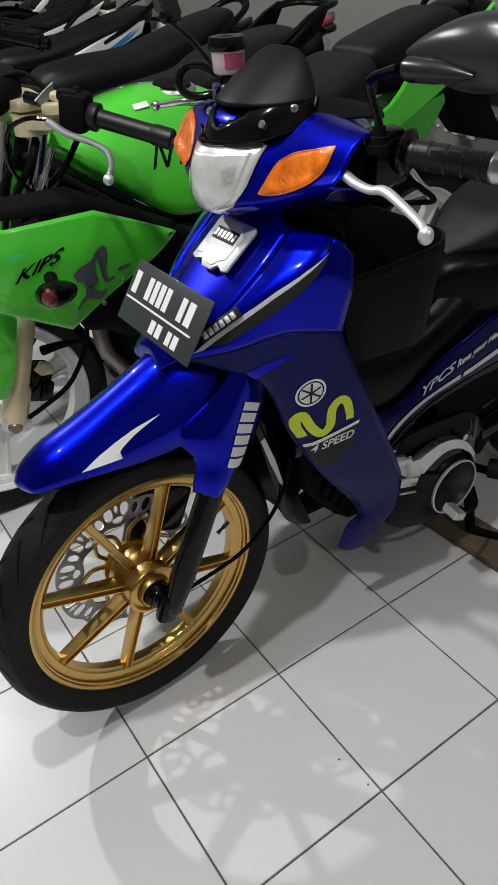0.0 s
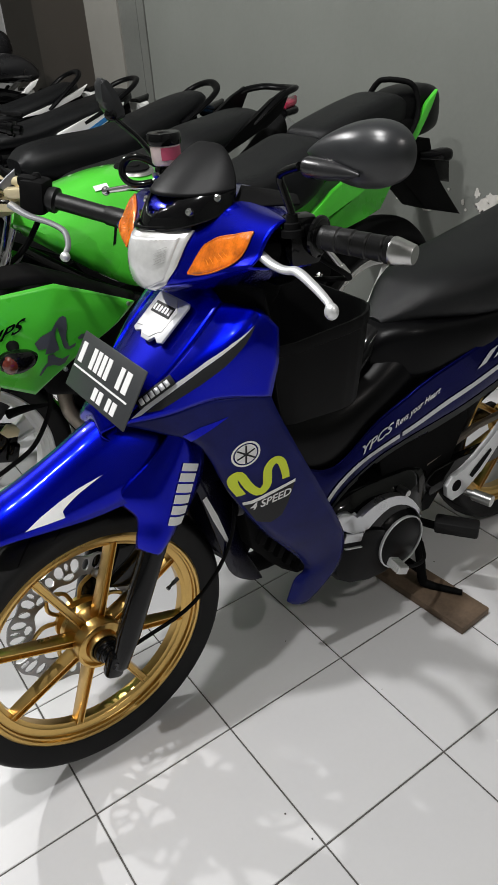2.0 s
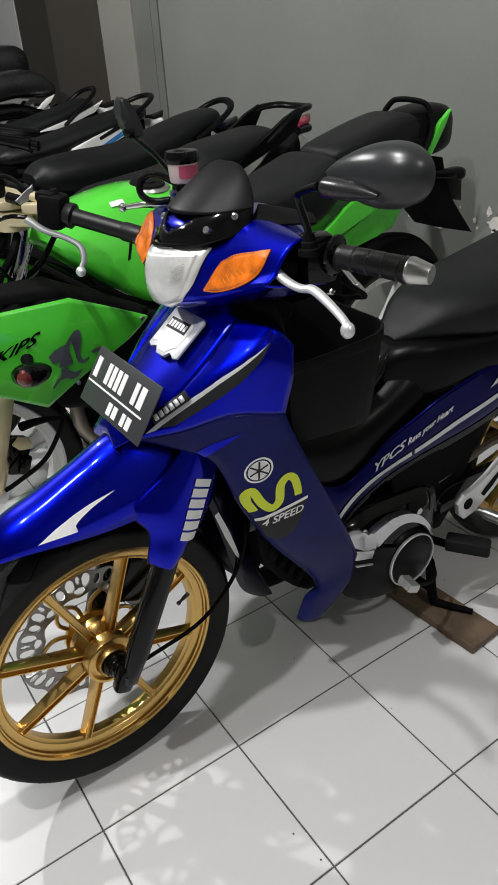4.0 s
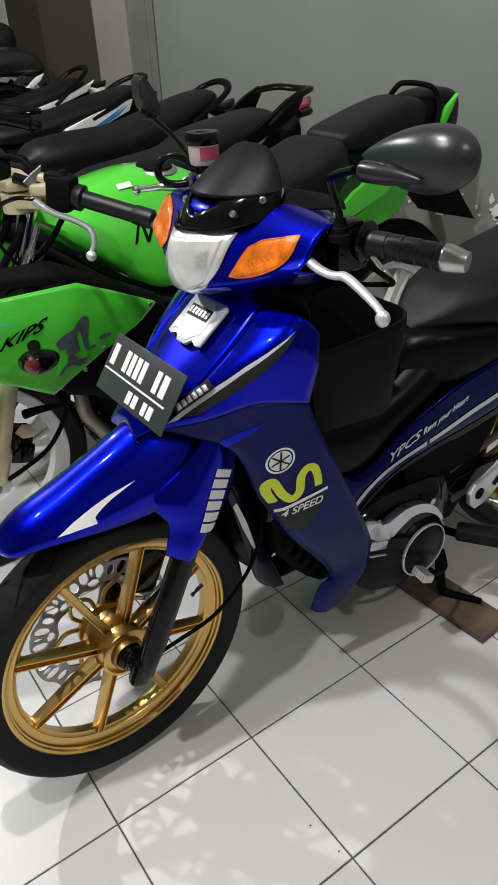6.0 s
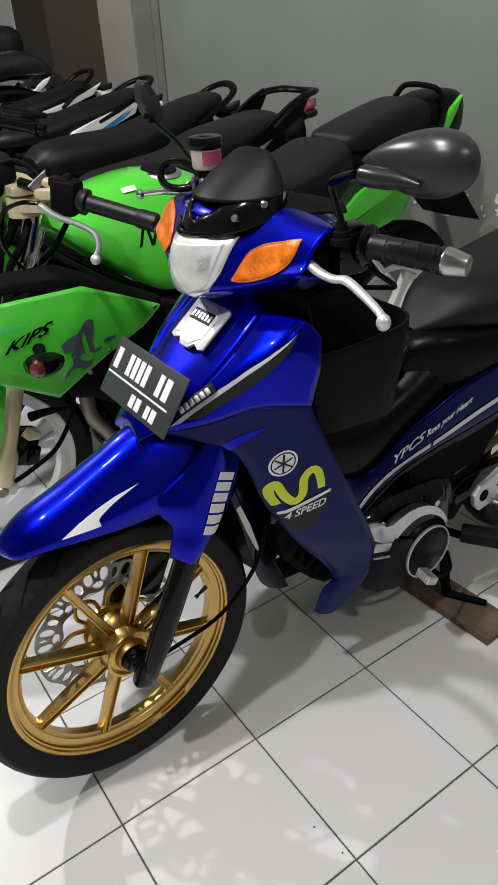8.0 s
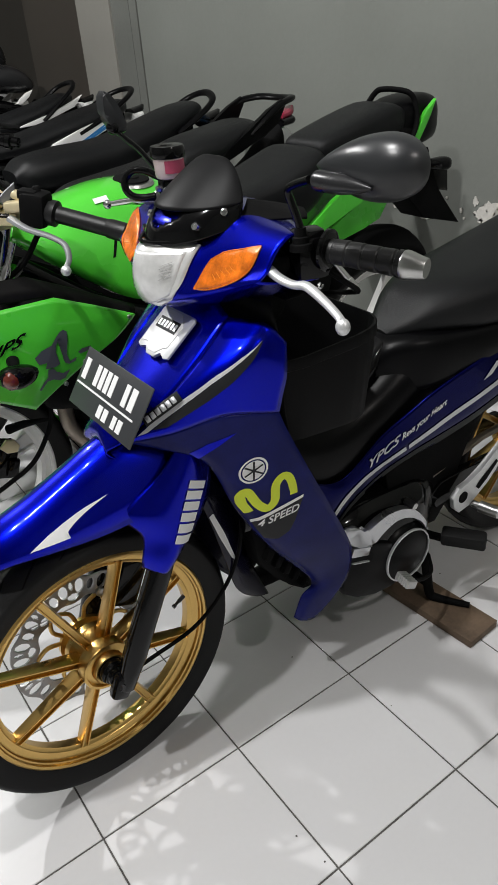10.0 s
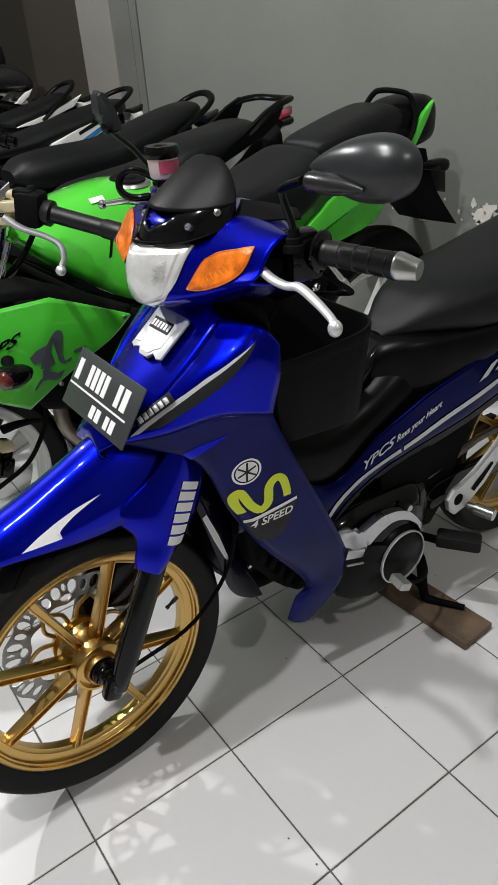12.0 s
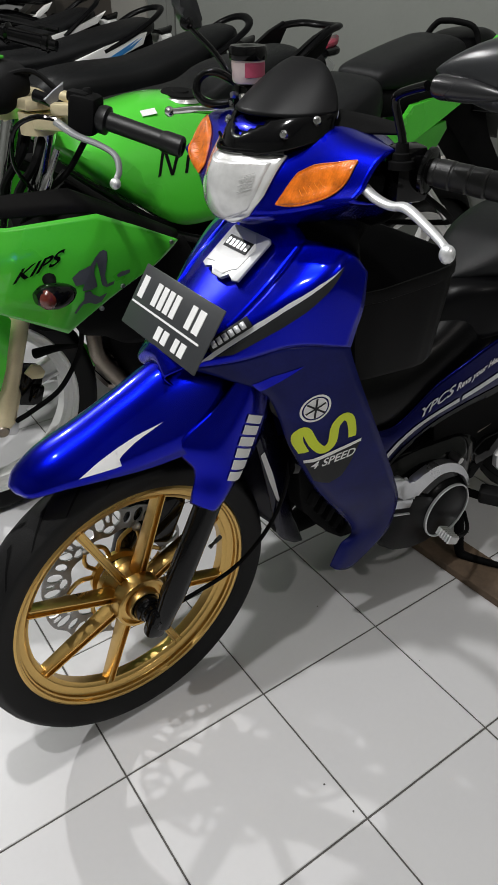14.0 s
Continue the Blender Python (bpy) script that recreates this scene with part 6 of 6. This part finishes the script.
# ---- the row of parked motorcycles beyond ----
def parked_bike(y, label, seat_line, seat_w, rail, lamp, white_panel=None, stripe=False, shift=0.0, bars_on=True, lamp_red=False, flank=None, seat_mat=None):
    """A step-through seen from its rear quarter: saddle, tail panels, grab rail and the plain front end."""
    bike = thing("motorcycle", (shift, y, 0), label, "motorcycle", "parked motorcycles")
    rings = [tall(x, top, bot, seat_w * k, 2.8, 24) for x, top, bot, k in seat_line]
    part("seat", hull(rings, 40), seat_mat or VINYL, bike)
    lows = [(x, bot) for x, top, bot, k in seat_line]
    part("tail_body", hull([ring((x, 0, bot - 0.03 - 0.02 * i), seat_w * 0.95 * (1 - 0.08 * i), 0.09, 20, 3) for i, (x, bot) in enumerate(lows[1:])], 24), BLACK_GLOSS, bike)
    part("body_core", hull([ring((0.2, 0, 0.6), 0.16, 0.2, 20), ring((0.45, 0, 0.55), 0.2, 0.3, 20), ring((0.8, 0, 0.56), 0.22, 0.32, 20), ring((1.15, 0, 0.68), 0.2, 0.16, 20), ring((1.34, 0, 0.84), 0.13, 0.14, 20)], 20), BLACK, bike)
    if rail:
        whole = [(px, -py, pz) for px, py, pz in rail] + [(px, py, pz) for px, py, pz in rail[::-1]]
        part("grab_rail", tube(whole, 0.017, 12, 48, flat=0.65), SATIN_BLACK, bike)
    for side in (-1, 1):
        if white_panel:
            panel = slab(white_panel, (seat_w * 0.44) * side, (seat_w * 0.525) * side, round_=0.005)
            wp = part("side_panel", panel, WHITE_PAINT, bike, "white painted side panel")
            if stripe and side < 0:
                for low in (0.0, 0.026):
                    part("panel_stripe", slab([(1.05 + low, 0.797), (1.075 + low, 0.799), (1.16 + low, 0.836), (1.225 + low * 0.7, 0.877), (1.14 + low, 0.838)], -seat_w * 0.525 - 0.0025, -seat_w * 0.52), STICKER_BLUE, wp)
    if flank:
        for side in (-1, 1):
            part("tail_flank", slab(flank, seat_w * 0.45 * side, seat_w * 0.53 * side, round_=0.006), SATIN_BLACK, bike)
        part("tail_tip_lens", slab([(lamp[0] - 0.1, lamp[1] - 0.13), (lamp[0] - 0.06, lamp[1] - 0.05), (lamp[0] - 0.02, lamp[1] - 0.08), (lamp[0] - 0.05, lamp[1] - 0.125)], -0.05, 0.05, round_=0.004), ALLOY, bike, "clear tail lens")
    part("tail_lamp", hull([ring((lamp[0] - 0.06, 0, lamp[1] - 0.02), 0.1, 0.03, 18), ring((lamp[0], 0, lamp[1] - 0.01), 0.07, 0.03, 18), ring((lamp[0] + 0.02, 0, lamp[1] + 0.004), 0.03, 0.014, 18)], 8), RED if lamp_red else BLACK_GLOSS, bike)
    part("tail_clear_lens", hull([ring((lamp[0] - 0.07, 0, lamp[1] - 0.04), 0.14, 0.035, 18), ring((lamp[0] - 0.01, 0, lamp[1] - 0.035), 0.12, 0.035, 18), ring((lamp[0], 0, lamp[1] - 0.03), 0.06, 0.02, 18)], 8), WHITE_PAINT if white_panel else BLACK_GLOSS, bike)
    part("rear_mudguard", hull([ring((1.2, 0, 0.66), 0.12, 0.06), ring((1.38, 0, 0.66), 0.13, 0.05), ring((1.5, 0, 0.52), 0.13, 0.03, tilt=60)], 12), BLACK, bike)
    for name, wx in (("front_wheel", -0.12), ("rear_wheel", 1.12)):
        w = wheel(bike, name, wx, 0.28, 0.225, 0.04, 0.026, 6, 10, BLACK_GLOSS)
    part("leg_shield", net_bm(sheet([[(0.02, -0.16, 0.84), (-0.03, 0, 0.86), (0.02, 0.16, 0.84)], [(0.06, -0.17, 0.66), (-0.04, 0, 0.68), (0.06, 0.17, 0.66)], [(0.2, -0.13, 0.36), (0.08, 0, 0.4), (0.2, 0.13, 0.36)]], 14, 14)), BLACK_GLOSS, bike, solid=0.004)
    part("front_mudguard", net_bm(sheet(arch([((-0.3, 0.56), (-0.3, 0.54), 0.03), ((-0.12, 0.64), (-0.12, 0.56), 0.07), ((0.06, 0.58), (0.04, 0.52), 0.07)]), 14)), BLACK_GLOSS, bike, solid=0.004)
    for side in (-1, 1):
        part("fork_leg", rod((-0.12, 0.08 * side, 0.28), (0.05, 0.08 * side, 0.74), [(0, 0.018), (1, 0.02)], 14), GREY_BLACK, bike)
    part("handlebar_cover", hull([ring((0.0, 0, 0.93), 0.16, 0.08), ring((0.06, 0, 1.0), 0.3, 0.12), ring((0.12, 0, 1.03), 0.26, 0.06)], 12), BLACK_GLOSS, bike)
    for side in (-1, 1):
        a, b = V(0.08, 0.14 * side, 1.06), V(0.242, 0.31 * side, 1.012)
        part("handlebar_tube", rod(a, b, [(0, 0.011), (1, 0.011)], 12), CHROME, bike)
        part("grip", rod(a + (b - a) * 0.4, b, [(0, 0.02), (0.1, 0.026), (0.14, 0.018), (0.75, 0.018), (0.77, 0.021), (0.86, 0.021), (0.88, 0.014), (1, 0.013)], 18), BLACK_GLOSS, bike)
        part("brake_lever", tube([a + V(-0.03, 0, 0.02), a + (b - a) * 0.5 + V(-0.03, 0, 0.04), b + V(0.01, 0, 0.035)], 0.007, 8, 10), BLACK_GLOSS, bike)
    part("centre_stand", tube([(0.6, -0.14, 0.012), (0.6, -0.12, 0.15), (0.6, -0.08, 0.3), (0.6, 0.08, 0.3), (0.6, 0.12, 0.15), (0.6, 0.14, 0.012)], 0.012, 8, 24), BLACK, bike)
    return bike


parked_bike(1.55, "black motorcycle with stepped saddle and red tail lamp, in the row",
            [(0.42, 0.79, 0.75, 0.5), (0.5, 0.825, 0.72, 0.8), (0.65, 0.84, 0.73, 1), (0.8, 0.86, 0.75, 1), (0.9, 0.905, 0.78, 1), (1.05, 0.93, 0.81, 1), (1.17, 0.945, 0.85, 0.85), (1.22, 0.935, 0.88, 0.5)], 0.26,
            [(1.14, 0.125, 0.90), (1.21, 0.135, 0.95), (1.28, 0.13, 0.985), (1.35, 0.1, 0.995), (1.38, 0.04, 0.992)], (1.41, 0.95), lamp_red=True,
            flank=[(0.987, 0.841), (1.055, 0.876), (1.148, 0.929), (1.223, 0.974), (1.284, 1.002), (1.298, 0.981), (1.264, 0.925), (1.192, 0.884), (1.128, 0.866), (1.013, 0.819)])
parked_bike(2.2, "black motorcycle with a long smooth saddle, parked in the row",
            [(0.5, 0.80, 0.75, 0.6), (0.56, 0.84, 0.71, 0.9), (0.7, 0.858, 0.70, 1), (0.9, 0.865, 0.72, 1), (1.05, 0.895, 0.76, 1), (1.25, 0.945, 0.83, 0.9), (1.36, 0.96, 0.88, 0.7), (1.4, 0.945, 0.9, 0.4)], 0.27,
            [(1.22, 0.13, 0.85), (1.34, 0.13, 0.91), (1.42, 0.11, 0.955), (1.455, 0.04, 0.98)], (1.5, 0.9))
parked_bike(2.85, "black and white motorcycle with blue side stripes, parked in the row",
            [(0.55, 0.81, 0.77, 0.6), (0.62, 0.84, 0.75, 0.9), (0.8, 0.855, 0.76, 1), (0.95, 0.885, 0.79, 1), (1.15, 0.925, 0.83, 1), (1.3, 0.95, 0.87, 0.8), (1.36, 0.945, 0.89, 0.4)], 0.27,
            [(1.05, 0.13, 0.83), (1.2, 0.135, 0.89), (1.33, 0.12, 0.955), (1.40, 0.05, 0.985)], (1.46, 0.9),
            [(0.89, 0.79), (0.95, 0.776), (1.124, 0.806), (1.25, 0.85), (1.275, 0.9), (1.213, 0.892), (1.054, 0.852), (0.907, 0.805)], True)
parked_bike(3.42, "black and white motorcycle with a slim saddle, parked in the row",
            [(0.6, 0.83, 0.79, 0.6), (0.68, 0.86, 0.77, 0.9), (0.9, 0.89, 0.79, 1), (1.1, 0.93, 0.84, 1), (1.25, 0.965, 0.88, 0.8), (1.32, 0.96, 0.9, 0.4)], 0.26,
            [(1.1, 0.13, 0.85), (1.2, 0.13, 0.92), (1.3, 0.11, 0.985), (1.34, 0.04, 1.01)], (1.45, 0.93),
            [(0.93, 0.83), (1.082, 0.838), (1.292, 0.9), (1.347, 0.955), (1.25, 0.917), (1.145, 0.883), (0.988, 0.846)])
parked_bike(4.0, "grey-black scooter with a humped saddle, parked in the row",
            [(0.62, 0.95, 0.85, 0.5), (0.72, 1.05, 0.9, 0.85), (0.9, 1.1, 0.94, 1), (1.06, 1.118, 0.965, 1), (1.16, 1.118, 0.962, 1), (1.25, 1.09, 0.955, 0.9), (1.31, 1.04, 0.965, 0.66), (1.335, 1.005, 0.98, 0.3)], 0.28, None, (1.28, 0.93),
            [(1.16, 0.905), (1.193, 0.92), (1.235, 0.957), (1.285, 0.972), (1.255, 0.935), (1.2, 0.9)], seat_mat=GREY_BLACK)
parked_bike(4.62, "black scooter with a tall rounded saddle, at the row end",
            [(0.62, 1.0, 0.9, 0.5), (0.8, 1.12, 0.98, 0.9), (1.0, 1.2, 1.02, 1), (1.18, 1.245, 1.05, 1), (1.3, 1.25, 1.06, 1), (1.37, 1.225, 1.07, 0.85), (1.4, 1.17, 1.09, 0.5)], 0.28, None, (1.35, 1.0), seat_mat=GREY_BLACK)

# ---- loose things ----
plank = part("wooden_plank", block((0, 0, 0), (0.1, 0.36, 0.021), 0.003), WOOD)
plank.matrix_basis = pose(0.598, 0.06, 0.0108, 0, 0, 3.5)
tagged(plank, "worn brown wooden plank under the centre stand", "plank")

rng = random.Random(4)
for sx, sy, r in ((-0.022, -0.213, 0.0021), (-0.012, -0.278, 0.0018), (0.232, 0.115, 0.0016), (0.31, -0.12, 0.0011), (0.66, -0.05, 0.0014), (0.70, 0.09, 0.0017)):
    chip = [(r * rng.uniform(0.6, 1.1) * math.cos(a), r * rng.uniform(0.6, 1.1) * math.sin(a)) for a in np.linspace(0, 2 * math.pi, 8, endpoint=False)]
    crumb = part("dirt_crumb", slab(chip, 0.0, 0.0012, axis="z"), GROUT, None)
    crumb.location = (sx, sy, 0.0004)
    tagged(crumb, "tiny dark crumb of dirt lying on the tiles", "dirt", "dirt on the floor")

# ---- floor tiles: those nearest the bikes are single pieces ----
PITCH, GAP = 0.3, 0.0034


def tile_bm(w):
    bm = bmesh.new()
    h = w / 2
    a = [bm.verts.new((x * h, y * h, -0.004)) for x, y in ((-1, -1), (1, -1), (1, 1), (-1, 1))]
    b = [bm.verts.new((x * h, y * h, -0.0012)) for x, y in ((-1, -1), (1, -1), (1, 1), (-1, 1))]
    c = [bm.verts.new((x * (h - 0.0015), y * (h - 0.0015), 0.0)) for x, y in ((-1, -1), (1, -1), (1, 1), (-1, 1))]
    for lo, hi in ((a, b), (b, c)):
        for i in range(4):
            bm.faces.new((lo[i], lo[(i + 1) % 4], hi[(i + 1) % 4], hi[i]))
    bm.faces.new(c)
    return bm


first = part("tile", tile_bm(PITCH - GAP), TILE, None, angle=20)
first.parent = floor
first.matrix_parent_inverse = Matrix.Translation(floor.location).inverted()
first.location = (PITCH / 2, PITCH / 2, 0)
rest_v, rest_f, count = [], [], 1
base_v = [tuple(v.co) for v in first.data.vertices]
base_f = [tuple(p.vertices) for p in first.data.polygons]
for i in range(-15, 7):
    for j in range(-14, 23):
        x, y = (i + 0.5) * PITCH, (j + 0.5) * PITCH
        if (i, j) == (0, 0) or x > WALL_X or x < ROOM_X0 or y < ROOM_Y0 or y > ROOM_Y1:
            continue
        if -5 <= i <= 5 and -5 <= j <= 15:
            ob = new("tile", first.data)
            ob.parent, ob.matrix_parent_inverse = floor, first.matrix_parent_inverse
            ob.location = (x, y, random.uniform(-0.0004, 0.0004))
            ob.rotation_euler = (random.gauss(0, 0.0006), random.gauss(0, 0.0006), random.gauss(0, 0.0008))
        else:
            k = len(rest_v)
            rest_v += [(vx + x, vy + y, vz) for vx, vy, vz in base_v]
            rest_f += [tuple(k + q for q in f) for f in base_f]
me = bpy.data.meshes.new("tiles_beyond")
me.from_pydata(rest_v, [], rest_f)
me.materials.append(TILE)
beyond = tagged(new("tiles_beyond", me), kind="stuff")
beyond.parent, beyond.matrix_parent_inverse = floor, first.matrix_parent_inverse
